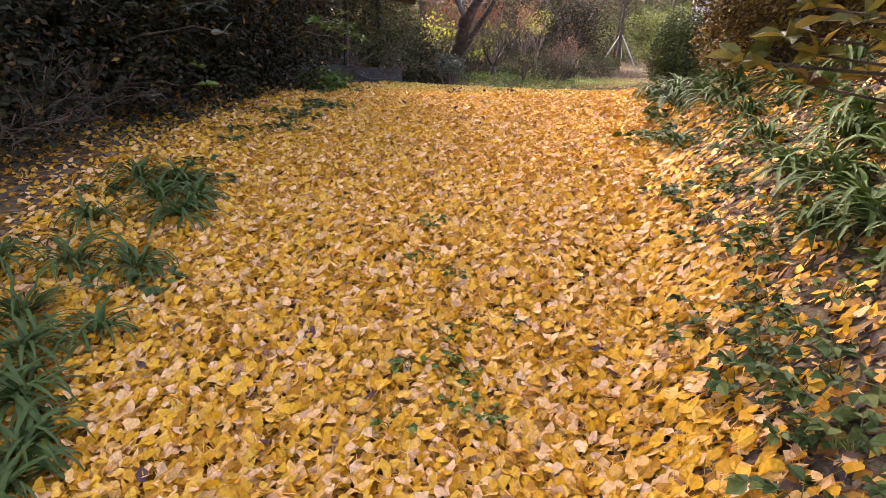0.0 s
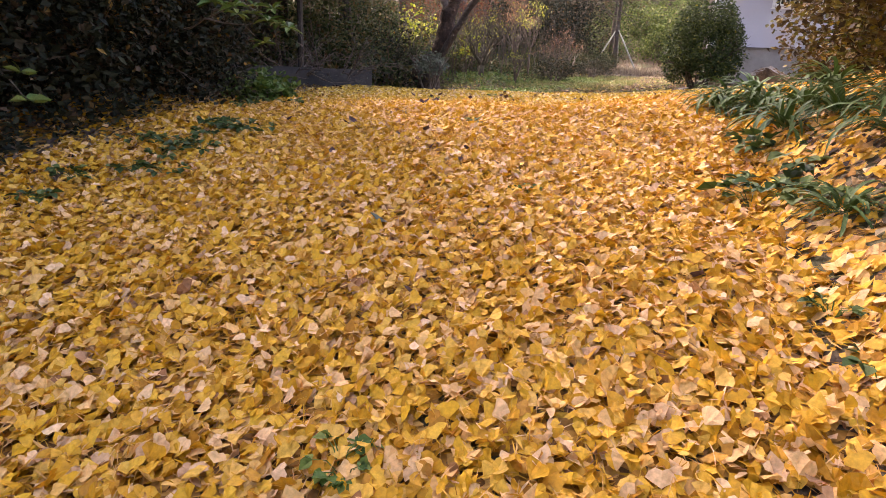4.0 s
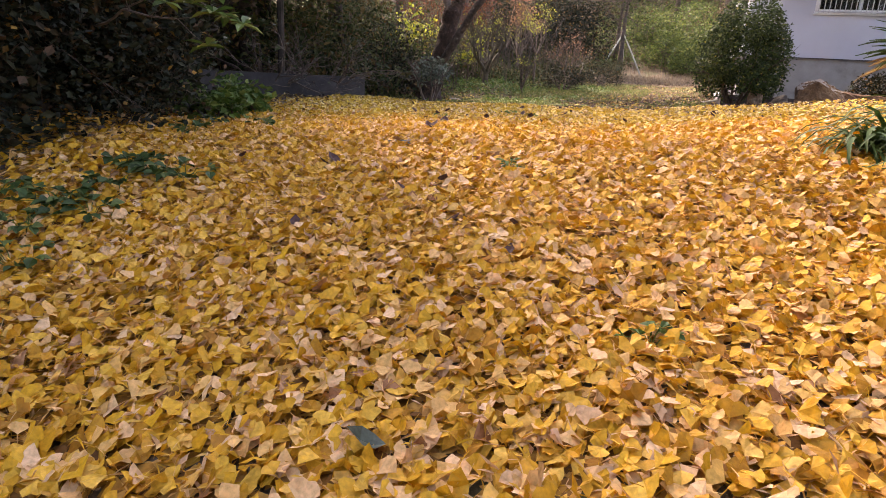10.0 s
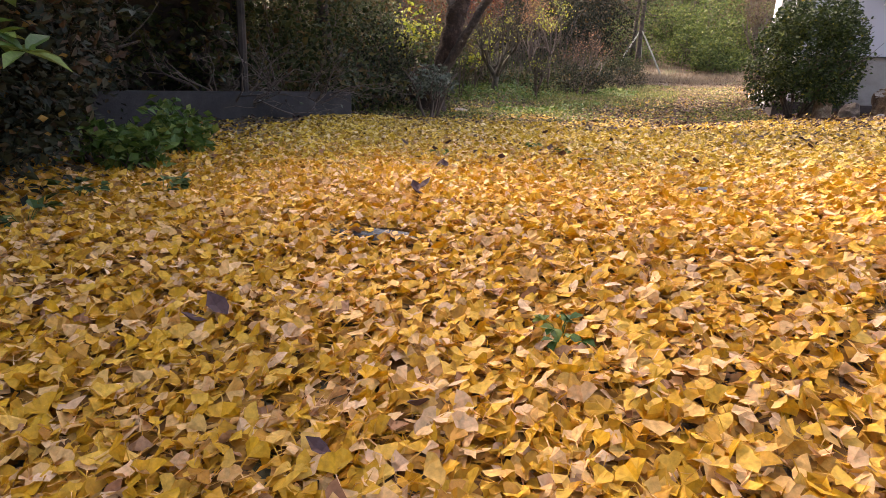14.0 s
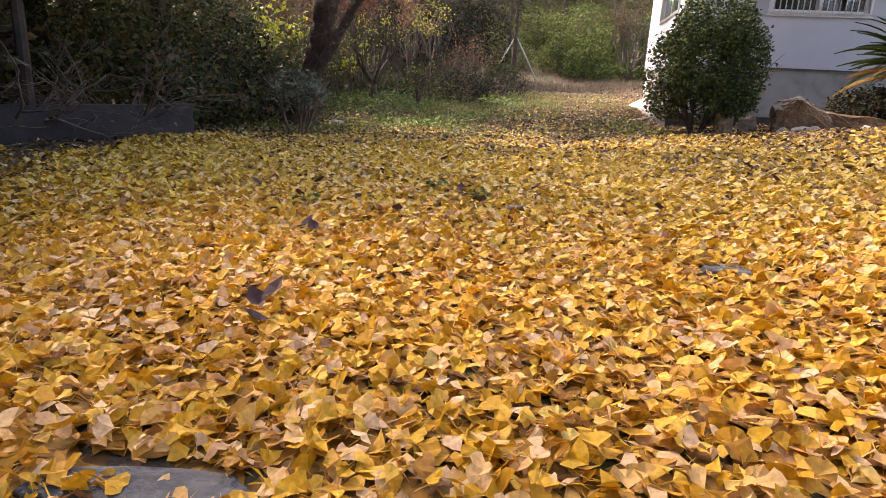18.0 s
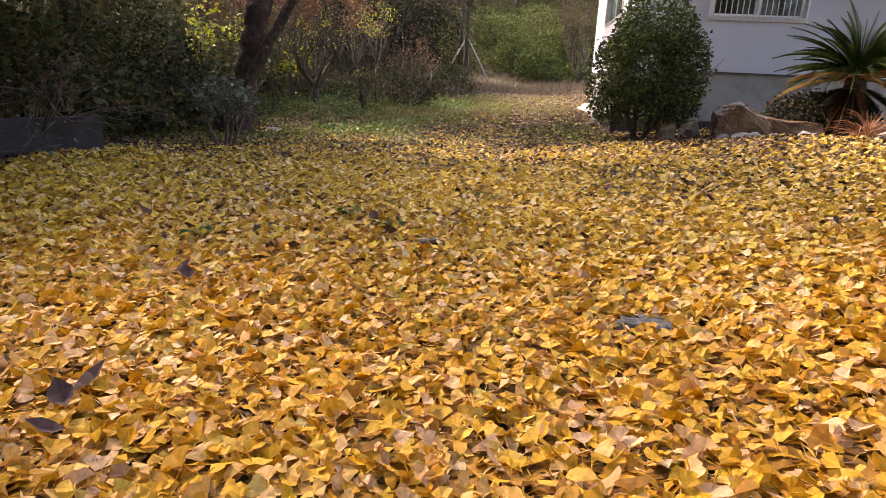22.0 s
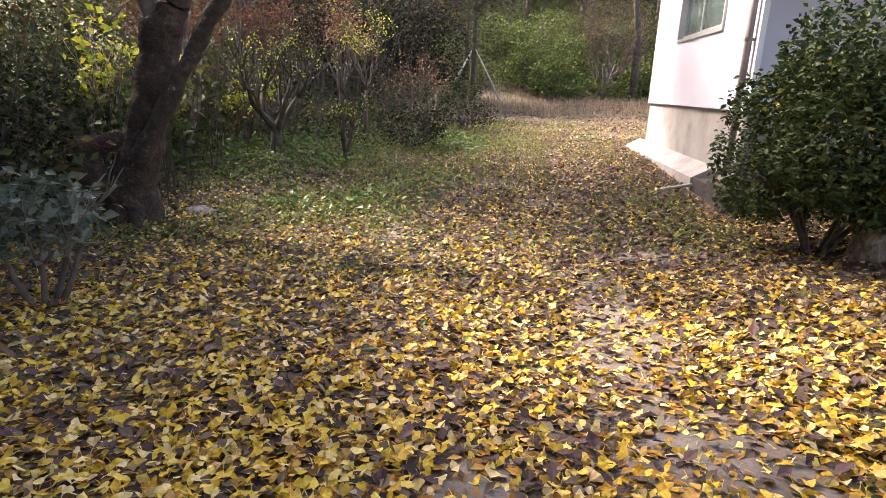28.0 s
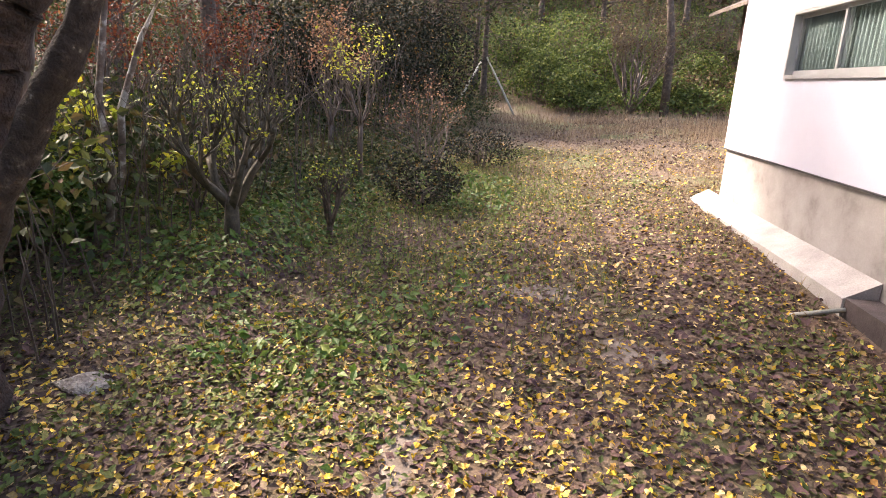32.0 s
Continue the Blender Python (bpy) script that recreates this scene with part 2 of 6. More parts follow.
M_POLE = surface("weathered_pole", [(0.3, (0.3, 0.3, 0.25)), (0.7, (0.48, 0.47, 0.4))], 6, 0.8, 0.3, 60)
M_SIDING = surface("white_siding", [(0.3, (0.44, 0.45, 0.53)), (0.7, (0.49, 0.5, 0.58))], 1.2, 0.55, 0.0, 40, low=0.975)
M_CONCRETE = surface("grey_concrete", [(0.3, (0.2, 0.188, 0.18)), (0.45, (0.29, 0.275, 0.265)), (0.75, (0.38, 0.365, 0.36))], 2.2, 0.85, 0.15, 70, dist=0.004, low=0.88)
M_CONCRETE_DARK = surface("stained_concrete", [(0.3, (0.1, 0.085, 0.078)), (0.6, (0.19, 0.165, 0.15)), (0.8, (0.3, 0.27, 0.25))], 4, 0.9, 0.5, 60)
M_APRON = surface("pale_cement", [(0.3, (0.3, 0.285, 0.27)), (0.7, (0.46, 0.44, 0.42))], 3, 0.85, 0.3, 70)
M_ALU = surface("aluminium_frame", [(0.3, (0.4, 0.41, 0.42)), (0.7, (0.52, 0.53, 0.54))], 3, 0.4, 0.02, 80, metal=0.6, low=0.93)
M_WHITEFRAME = surface("white_window_frame", [(0.3, (0.7, 0.71, 0.73)), (0.7, (0.78, 0.78, 0.79))], 3, 0.4, 0.02, 80, low=0.95)
M_BAR = surface("painted_grille_bar", [(0.3, (0.5, 0.5, 0.53)), (0.7, (0.62, 0.62, 0.65))], 5, 0.45, 0.1, 60, metal=0.3)
M_PIPE = surface("brown_drainpipe", [(0.3, (0.16, 0.13, 0.125)), (0.7, (0.24, 0.2, 0.19))], 5, 0.5, 0.1, 60)
M_FLASH = surface("dark_flashing", [(0.3, (0.04, 0.04, 0.045)), (0.7, (0.08, 0.08, 0.09))], 5, 0.5, 0.1, 60)
M_CURTAIN = surface("grey_teal_curtain", [(0.3, (0.09, 0.125, 0.125)), (0.7, (0.17, 0.21, 0.21))], 3, 0.9, 0.1, 90, low=0.9)
M_ROOM = surface("dim_room", [(0.3, (0.02, 0.02, 0.022)), (0.7, (0.04, 0.04, 0.044))], 2, 0.9, 0.1, 30)
M_ROCK = surface("brown_rock", [(0.3, (0.06, 0.03, 0.016)), (0.45, (0.15, 0.08, 0.04)), (0.6, (0.22, 0.13, 0.07)), (0.75, (0.3, 0.21, 0.15))], 3.5, 0.95, 1.0, 26, dist=0.05)
M_ROCK_TOP = surface("pale_grey_rock", [(0.3, (0.16, 0.13, 0.11)), (0.5, (0.32, 0.27, 0.23)), (0.7, (0.5, 0.45, 0.4))], 9, 0.95, 1.0, 40, dist=0.05)
# kerb concrete with the shade of its front put into the colour
M_KERB = surface("shade_dark_kerb", [(0.3, (0.035, 0.026, 0.026)), (0.6, (0.075, 0.06, 0.058)), (0.8, (0.13, 0.11, 0.105))], 5, 0.9, 0.4, 60)
M_STONE = surface("pale_stone", [(0.3, (0.3, 0.27, 0.24)), (0.7, (0.5, 0.46, 0.41))], 6, 0.9, 0.6, 40, dist=0.02)
M_DUST = surface("bare_dusty_earth", [(0.3, (0.1, 0.075, 0.06)), (0.5, (0.165, 0.13, 0.105)), (0.7, (0.24, 0.195, 0.165))], 5, 0.95, 0.6, 55, dist=0.015)
M_SLATE = surface("blue_grey_slab", [(0.3, (0.07, 0.07, 0.075)), (0.5, (0.12, 0.12, 0.125)), (0.7, (0.19, 0.185, 0.185))], 9, 0.9, 0.8, 40, dist=0.02)
M_STUMP = surface("rotten_stump_wood", [(0.3, (0.12, 0.07, 0.05)), (0.55, (0.26, 0.18, 0.13)), (0.75, (0.45, 0.37, 0.3))], 10, 0.95, 0.9, 45, dist=0.03)
M_PLINTH = surface("very_dark_concrete", [(0.3, (0.02, 0.018, 0.019)), (0.6, (0.042, 0.037, 0.04)), (0.8, (0.075, 0.066, 0.07))], 4, 0.9, 0.4, 60)
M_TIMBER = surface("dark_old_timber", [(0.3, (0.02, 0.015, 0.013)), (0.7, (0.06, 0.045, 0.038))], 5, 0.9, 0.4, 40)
M_ROOF = surface("brown_tin_roof", [(0.3, (0.13, 0.06, 0.035)), (0.7, (0.22, 0.11, 0.065))], 4, 0.6, 0.2, 40)
M_TILE = surface("brown_grey_roof_tile", [(0.3, (0.08, 0.06, 0.05)), (0.7, (0.15, 0.115, 0.095))], 6, 0.8, 0.3, 40)
M_BIRCH = surface("patchy_pale_bark", [(0.4, (0.1, 0.07, 0.055)), (0.52, (0.2, 0.15, 0.125)), (0.6, (0.48, 0.44, 0.4))], 5, 0.85, 0.5, 50)
M_BARK_LICHEN = surface("lichen_spotted_bark", [(0.3, (0.02, 0.014, 0.011)), (0.58, (0.06, 0.042, 0.034)), (0.66, (0.1, 0.08, 0.066)), (0.71, (0.34, 0.31, 0.28))], 14, 0.92, 0.9, 40, dist=0.03)
M_BROWNWALL = surface("brown_board_wall", [(0.3, (0.13, 0.08, 0.06)), (0.7, (0.2, 0.13, 0.1))], 5, 0.8, 0.3, 40)


def glass_material():
    m, n, l, p = nodes_of("window_glass")
    p.inputs["Base Color"].default_value = (0.85, 0.92, 0.92, 1)
    p.inputs["Roughness"].default_value, p.inputs["Transmission Weight"].default_value, p.inputs["IOR"].default_value = 0.03, 1.0, 1.45
    return m


M_GLASS = glass_material()


# ---- mesh helpers ----
class Geo:
    """Gathers points and faces, then becomes one mesh."""

    def __init__(self):
        self.v, self.q, self.t, self.n = [], [], [], 0

    def add(self, v, quads=None, tris=None):
        v = np.asarray(v, float).reshape(-1, 3)
        if quads is not None and len(quads):
            self.q.append(np.asarray(quads, int).reshape(-1, 4) + self.n)
        if tris is not None and len(tris):
            self.t.append(np.asarray(tris, int).reshape(-1, 3) + self.n)
        self.v.append(v)
        self.n += len(v)
        return self

    def box(self, a, b):
        (x0, y0, z0), (x1, y1, z1) = a, b
        v = [(x, y, z) for z in (z0, z1) for x, y in ((x0, y0), (x1, y0), (x1, y1), (x0, y1))]
        return self.add(v, [(3, 2, 1, 0), (4, 5, 6, 7), (0, 1, 5, 4), (1, 2, 6, 5), (2, 3, 7, 6), (3, 0, 4, 7)])

    def tube(self, pts, radii, sides=6):
        pts = np.asarray(pts, float)
        radii = np.broadcast_to(np.asarray(radii, float), (len(pts),))
        d = np.gradient(pts, axis=0)
        d /= np.linalg.norm(d, axis=1)[:, None] + 1e-9
        ref = np.where(np.abs(d[:, 2:3]) > 0.9, [[1.0, 0, 0]], [[0, 0, 1.0]])
        a = np.cross(d, ref)
        a /= np.linalg.norm(a, axis=1)[:, None] + 1e-9
        b = np.cross(d, a)
        th = np.arange(sides) * 2 * np.pi / sides
        ring = (np.cos(th)[None, :, None] * a[:, None] + np.sin(th)[None, :, None] * b[:, None]) * radii[:, None, None] + pts[:, None]
        n = len(pts)
        i, k = np.meshgrid(np.arange(n - 1), np.arange(sides), indexing="ij")
        kk = (k + 1) % sides
        q = np.stack([i * sides + k, i * sides + kk, (i + 1) * sides + kk, (i + 1) * sides + k], -1).reshape(-1, 4)
        v = np.concatenate([ring.reshape(-1, 3), pts[:1], pts[-1:]])
        t = [(n * sides, (j + 1) % sides, j) for j in range(sides)] + [(n * sides + 1, (n - 1) * sides + j, (n - 1) * sides + (j + 1) % sides) for j in range(sides)]
        return self.add(v, q, t)

    def mesh(self, name, mat, smooth=False):
        me = bpy.data.meshes.new(name)
        v = np.concatenate(self.v)
        q = np.concatenate(self.q) if self.q else np.zeros((0, 4), int)
        t = np.concatenate(self.t) if self.t else np.zeros((0, 3), int)
        me.vertices.add(len(v))
        me.vertices.foreach_set("co", v.astype(np.float32).ravel())
        me.loops.add(len(q) * 4 + len(t) * 3)
        me.loops.foreach_set("vertex_index", np.concatenate([q.ravel(), t.ravel()]).astype(np.int32))
        me.polygons.add(len(q) + len(t))
        me.polygons.foreach_set("loop_start", np.concatenate([np.arange(len(q)) * 4, len(q) * 4 + np.arange(len(t)) * 3]).astype(np.int32))
        me.polygons.foreach_set("use_smooth", np.full(len(q) + len(t), smooth))
        me.update(calc_edges=True)
        me.validate()
        me.materials.append(mat)
        return me


def part(name, geo, mat, parent=None, label="", smooth=False, at=None):
    ob = new(name, geo.mesh(name, mat, smooth))
    if at is not None:
        ob.matrix_basis = at
    if parent is not None:
        ob.parent = parent
    return tagged(ob, label)


def thing(name, place, label, category, group="", kind=""):
    return tagged(new(name) if not isinstance(place, bpy.types.Object) else place, label, category, group, kind)


def empty(name, place, label, category, group="", turn=0.0, size=1.0):
    ob = new(name)
    ob.empty_display_size = 0.1
    ob.matrix_basis = pose(*place, 0, 0, turn) @ Matrix.Scale(size, 4)
    return tagged(ob, label, category, group)


def turned(v, tilt, roll, spin):
    """Turns (n, k, 3) pieces about x, y and z by n angles each."""
    c, s = np.cos(tilt)[:, None], np.sin(tilt)[:, None]
    v = np.stack([v[..., 0], v[..., 1] * c - v[..., 2] * s, v[..., 1] * s + v[..., 2] * c], -1)
    c, s = np.cos(roll)[:, None], np.sin(roll)[:, None]
    v = np.stack([v[..., 0] * c + v[..., 2] * s, v[..., 1], -v[..., 0] * s + v[..., 2] * c], -1)
    c, s = np.cos(spin)[:, None], np.sin(spin)[:, None]
    return np.stack([v[..., 0] * c - v[..., 1] * s, v[..., 0] * s + v[..., 1] * c, v[..., 2]], -1)


# ---- the lie of the land ----
PY = np.array([-400, -60, -30, -26, -24, -22.5, -21.5, -20.6, -19.8, -19.0, -18.3, -17.6, -16.8, -15.8, -14.2, -12.5, -10.5, -9.0, -7.4, -5.0, -2.5, -0.5, 4.0, 8.0, 10.5, 13.0, 14.5, 16.5, 20.0, 28.0, 45.0, 120.0, 400.0])
PZ = np.array([-3.86, -3.26, -2.5, -1.97, -1.5, -1.14, -0.89, -0.67, -0.51, -0.37, -0.26, -0.14, -0.03, 0.06, 0.07, 0.11, 0.12, 0.09, 0.03, 0.08, 0.22, 0.26, 0.42, 0.62, 0.74, 0.85, 0.95, 1.4, 3.0, 7.6, 18.0, 40.0, 60.0])
CY = np.array([-21.0, -19.0, -15.0, -12.0, -8.5, -4.0, 4.0])
CS = np.array([0.0, 0.05, 0.05, 0.015, 0.045, 0.045, 0.0])      # fall of the ground across the path


def sstep(a, b, v):
    s = np.clip((v - a) / (b - a), 0, 1)
    return s * s * (3 - 2 * s)


def height(x, y):
    x, y = np.asarray(x, float), np.asarray(y, float)
    late = sstep(-17.5, -14.5, y)
    bank = (1 - late) * (0.55 * np.clip(x - np.interp(y, [-21, -19, -17], [0.42, 0.25, 0.15]), 0, 1.5) ** 1.15 + 0.06 * np.clip(-2.8 - x, 0, 6))
    court = late * (0.085 * np.clip(x + 1.6, 0, 3.2) - 0.02 * sstep(-1.6, -0.3, x) * sstep(-9, -6, y) * sstep(6, 2, y))
    left = 0.24 * sstep(-5.4, -6.4, x) * sstep(-5.2, -3.2, y) + 0.06 * np.clip(-8 - x, 0, 60) + 0.22 * np.clip(-14 - x, 0, 60)
    wob = 0.018 * np.sin(2.1 * x + 0.7 * y) * np.sin(1.7 * y - 0.6 * x) + 0.01 * np.sin(5.3 * x) * np.sin(4.7 * y + 1)
    return np.interp(y, PY, PZ) + np.interp(y, CY, CS) * (np.minimum(np.clip(x, -5.2, 1.2), np.interp(y, [-9, -6.5], [1.2, -1.6])) + 2.2) + bank + court + left + wob


def ground_sheet():
    xs = np.unique(np.concatenate([[-400, -200, -120, -80, -50, -36, -26, -20], np.arange(-16, 8.01, 0.2), [9, 11, 14, 18, 26, 40, 60, 100, 200, 400]]))
    ys = np.unique(np.concatenate([[-400, -200, -120, -80, -50, -40, -32], np.arange(-28, 14.01, 0.2), np.arange(15, 46, 1.5), [60, 90, 140, 220, 400]]))
    X, Y = np.meshgrid(xs, ys, indexing="ij")
    v = np.stack([X, Y, height(X, Y)], -1).reshape(-1, 3)
    i, k = np.meshgrid(np.arange(len(xs) - 1), np.arange(len(ys) - 1), indexing="ij")
    n = len(ys)
    q = np.stack([i * n + k, (i + 1) * n + k, (i + 1) * n + k + 1, i * n + k + 1], -1).reshape(-1, 4)
    return tagged(part("ground", Geo().add(v, q), M_GROUND, smooth=True), "brown earth with moss, dust and leaf mould, rising to a wooded slope", "ground", kind="structure")


ground_sheet()


# ---- fallen leaves ----
def ginkgo_template(curl, fold, notch, ruffle=0.08):
    """A fan leaf with its stalk: length about 1, stalk towards -y."""
    v = np.array([(0, 0, 0), (-0.27, 0.4, 0), (0, 0.52, 0), (0.27, 0.42, 0), (-0.8, 0.5, 0), (-0.63, 0.78, 0), (-0.3, 0.95, 0), (0.02, notch, 0), (0.32, 0.97, 0), (0.64, 0.8, 0), (0.82, 0.54, 0)], float)
    v[:, 2] = curl * v[:, 1] ** 2 + fold * np.abs(v[:, 0]) ** 1.5 + ruffle * np.sin(9 * v[:, 0] + 4 * curl) * v[:, 1]
    stalk = np.array([(-0.034, 0, 0.0), (0.034, 0, 0.0), (0.1, -0.5, 0.09), (0.26, -0.95, 0.05)])
    return np.concatenate([v, stalk]), np.array([(0, 2, 1), (0, 3, 2), (0, 1, 4), (0, 10, 3), (1, 5, 4), (1, 6, 5), (1, 2, 6), (2, 7, 6), (2, 8, 7), (2, 3, 8), (3, 9, 8), (3, 10, 9), (11, 13, 12), (12, 13, 14)])


def plain_fan(curl, fold, notch):
    """The same leaf with fewer faces, for the ground away from the path."""
    v = np.array([(0, 0, 0), (-0.8, 0.6, 0), (0.8, 0.62, 0), (-0.4, 0.93, 0), (0.4, 0.95, 0), (0, 0.6, 0)], float)
    v[:, 2] = curl * v[:, 1] ** 2 + fold * np.abs(v[:, 0]) ** 1.5
    return v, np.array([(0, 5, 1), (0, 2, 5), (1, 5, 3), (5, 4, 3), (5, 2, 4)])


def oval_template(width, bend):
    v = np.array([(0, 0, 0), (-width * 0.8, 0.3, 0), (width * 0.8, 0.3, 0), (0, 0.33, -0.04), (-width, 0.6, 0), (width, 0.6, 0), (0, 0.63, -0.04), (0, 1, 0)], float)
    v[:, 2] += bend * (v[:, 1] - 0.2) ** 2 + 0.35 * np.abs(v[:, 0])
    return v, np.array([(0, 3, 1), (0, 2, 3), (1, 3, 6), (1, 6, 4), (3, 2, 5), (3, 5, 6), (4, 6, 7), (6, 5, 7)])


def scatter(geo, template, xyz, size, tilt, roll, spin, curl=None, lie=False):
    """Copies of one leaf; with lie they follow the slope of the ground."""
    tv, tt = template
    v = np.broadcast_to(tv, (len(xyz), *tv.shape)).copy()
    if curl is not None:
        v[..., 2] *= curl[:, None]
    v = turned(v * np.asarray(size)[:, None, None], tilt, roll, spin)
    if lie:
        e = 0.03
        gx = (height(xyz[:, 0] + e, xyz[:, 1]) - height(xyz[:, 0] - e, xyz[:, 1])) / (2 * e)
        gy = (height(xyz[:, 0], xyz[:, 1] + e) - height(xyz[:, 0], xyz[:, 1] - e)) / (2 * e)
        v[..., 2] += v[..., 0] * gx[:, None] + v[..., 1] * gy[:, None]
    v += xyz[:, None]
    t = tt[None] + (np.arange(len(xyz)) * len(tv))[:, None, None]
    geo.add(v.reshape(-1, 3), tris=t.reshape(-1, 3))


def value_noise(x, y, scale, seed):
    """A smooth random field in 0..1."""
    g = np.random.default_rng(seed).random((64, 64))
    u, w = x * scale, y * scale
    i, k = np.floor(u).astype(int), np.floor(w).astype(int)
    fu, fw = sstep(0, 1, u - i), sstep(0, 1, w - k)
    at = lambda a, b: g[a % 64, b % 64]
    return (at(i, k) * (1 - fu) + at(i + 1, k) * fu) * (1 - fw) + (at(i, k + 1) * (1 - fu) + at(i + 1, k + 1) * fu) * fw


def picked(n, box, density, seed):
    """n tries over a box of the plan, kept by a density in 0..1."""
    r = np.random.default_rng(seed)
    x, y = r.uniform(box[0], box[2], n), r.uniform(box[1], box[3], n)
    ok = r.random(n) < density(x, y)
    return x[ok], y[ok], r


def in_house(x, y):
    return (x > -0.3) & (y > -5.25) & (y < 0.8)


PATCHES = ((-2.0, -8.7, 0.3, 1.3), (-1.8, -10.2, 0.4, 0.4), (-2.75, -10.6, 0.22, 0.3), (-2.98, -3.56, 0.55, 0.22), (-3.8, -6.35, 0.12, 0.5), (-1.36, -7.0, 0.5, 0.2), (-2.2, -4.8, 0.25, 0.3))


def dusty(x, y):
    """Bare earth patches, 1 in their middle."""
    d = 0
    for px, py, a, b in PATCHES:
        d = np.maximum(d, 1 - sstep(0.5, 1.3, np.hypot((x - px) / a, (y - py) / b) + 0.5 * (value_noise(x + 20, y + 20, 3.0, 19) - 0.5)))
    return d


def carpet(x, y):
    """How thickly the yellow leaves lie."""
    edge_l = np.interp(y, [-25, -22.5, -21.4, -20.2, -19, -18, -16.5, -15.5, -12.5, -8], [-0.9, -1.7, -2.4, -3.0, -3.4, -3.5, -3.8, -4.2, -5.8, -7.0])
    edge_r = np.interp(y, [-25, -21.8, -20.6, -19.5, -18.6, -16.5, -15.5, -14, -12], [1.1, 0.95, 0.75, 0.35, 0.05, 0.05, 0.5, 2.6, 3.4])
    ragged = 0.5 * (value_noise(x + 9, y + 9, 1.7, 41) - 0.5)
    inside = sstep(-0.35, 0.3, x - edge_l + ragged) * sstep(-0.35, 0.3, edge_r - x + ragged)
    rim = np.where(x > 0, 0.19 + 0.53 * sstep(-18.5, -17, y), np.interp(x - edge_l, [-1.4, -0.7], [0.02, 0.66]) * sstep(-12.0, -15.0, y) + 0.1) + 0.2 * sstep(-12.5, -14.5, y) * sstep(-18, -15, y)
    v = y + 0.3 * (x + 2) * sstep(-3, 0, x)
    far = np.interp(v, [-15.0, -13.6, -12.2, -10.8, -9.5, -7.5, -5.0, -2.0, 3.0, 7.0], [1.0, 0.98, 0.92, 0.78, 0.52, 0.33, 0.2, 0.085, 0.045, 0.02])
    bare = 1 - 0.35 * sstep(-14.5, -12, y) * sstep(0.5, 0.75, value_noise(x + 40, y + 40, 1.1, 3))
    slab = 1 - 0.9 * (((x + 2.86) / 0.22) ** 2 + ((y + 15.84 + 0.02 * (x + 2.86)) / 0.06) ** 2 < 1)
    outer = np.where(y < -13.5, sstep(3.4, 2.3, x), 1.0) * sstep(-26.4, -25.6, y)
    return np.clip((rim + (1 - rim) * inside) * slab * outer * far * bare * (1 - 0.4 * dusty(x, y)), 0, 1) * ~in_house(x, y)


def beside(x, y):
    """Ground that the path passes close by."""
    mid = np.interp(y, [-25, -20, -16, -12, -8, -5], [0.0, -1.4, -2.2, -2.8, -3.0, -2.4])
    return np.abs(x - mid) < np.interp(y, [-25, -20, -14, -9, -5, -4.6], [1.8, 2.2, 2.4, 3.0, 2.6, 0.0])


def fallen_leaves(name, n, box, density, mat, label, seed, lo=0.04, hi=0.07, lift=0.04, steep=0.4):
    g = Geo()
    x, y, r = picked(n, box, density, seed)
    kinds = r.integers(0, 5, len(x))
    z = height(x, y) + 0.008 + r.random(len(x)) * lift * np.clip(density(x, y) * 1.3, 0.25, 1)
    near = beside(x, y)
    for k, (curl, fold, notch) in enumerate(((0.12, 0.16, 0.88), (0.3, -0.25, 0.76), (-0.3, 0.35, 0.9), (0.08, -0.4, 0.82), (-0.18, -0.15, 0.95))):
        for m, template in (((kinds == k) & near, ginkgo_template(curl, fold, notch)), ((kinds == k) & ~near, plain_fan(curl, fold, notch))):
            c = m.sum()
            scatter(g, template, np.stack([x[m], y[m], z[m]], -1), r.uniform(lo, hi, c) * 0.72 * np.interp(y[m], [-24, -22, -19, -16.5, -14, -11], [1.2, 1.1, 0.97, 0.95, 0.93, 0.95]), r.normal(0, steep, c), r.normal(0, steep, c), r.uniform(0, 6.283, c), r.uniform(0.4, 2.4, c), True)
    return tagged(part(name, g, mat), label, "leaves", kind="stuff")


fallen_leaves("fallen_ginkgo_leaves", 300000, (-6.4, -26.2, 3.2, -9.5), lambda x, y: carpet(x, y) * (1 - 0.35 * sstep(-18, -15, y)) * sstep(-11.2, -15.2, y), M_GINKGO, "thick carpet of golden ginkgo leaves over the path", 11)
fallen_leaves("scattered_ginkgo_leaves", 300000, (-8.0, -16.5, 3.4, 7.0), lambda x, y: carpet(x, y) * sstep(-16.3, -12.0, y), M_GINKGO_LATE, "yellow ginkgo leaves scattered over earth and moss", 12, 0.04, 0.064)


OVAL4 = (np.array([(0, 0, 0), (-0.3, 0.45, 0.1), (0, 0.5, 0), (0.3, 0.45, 0.1), (0, 1, -0.06)], float), np.array([(0, 2, 1), (0, 3, 2), (1, 2, 4), (2, 3, 4)]))


QUICK = (np.array([(0, 0, 0), (-0.3, 0.5, 0.08), (0, 1, 0), (0.3, 0.5, 0.08)], float), np.array([(0, 2, 1), (0, 3, 2)]))


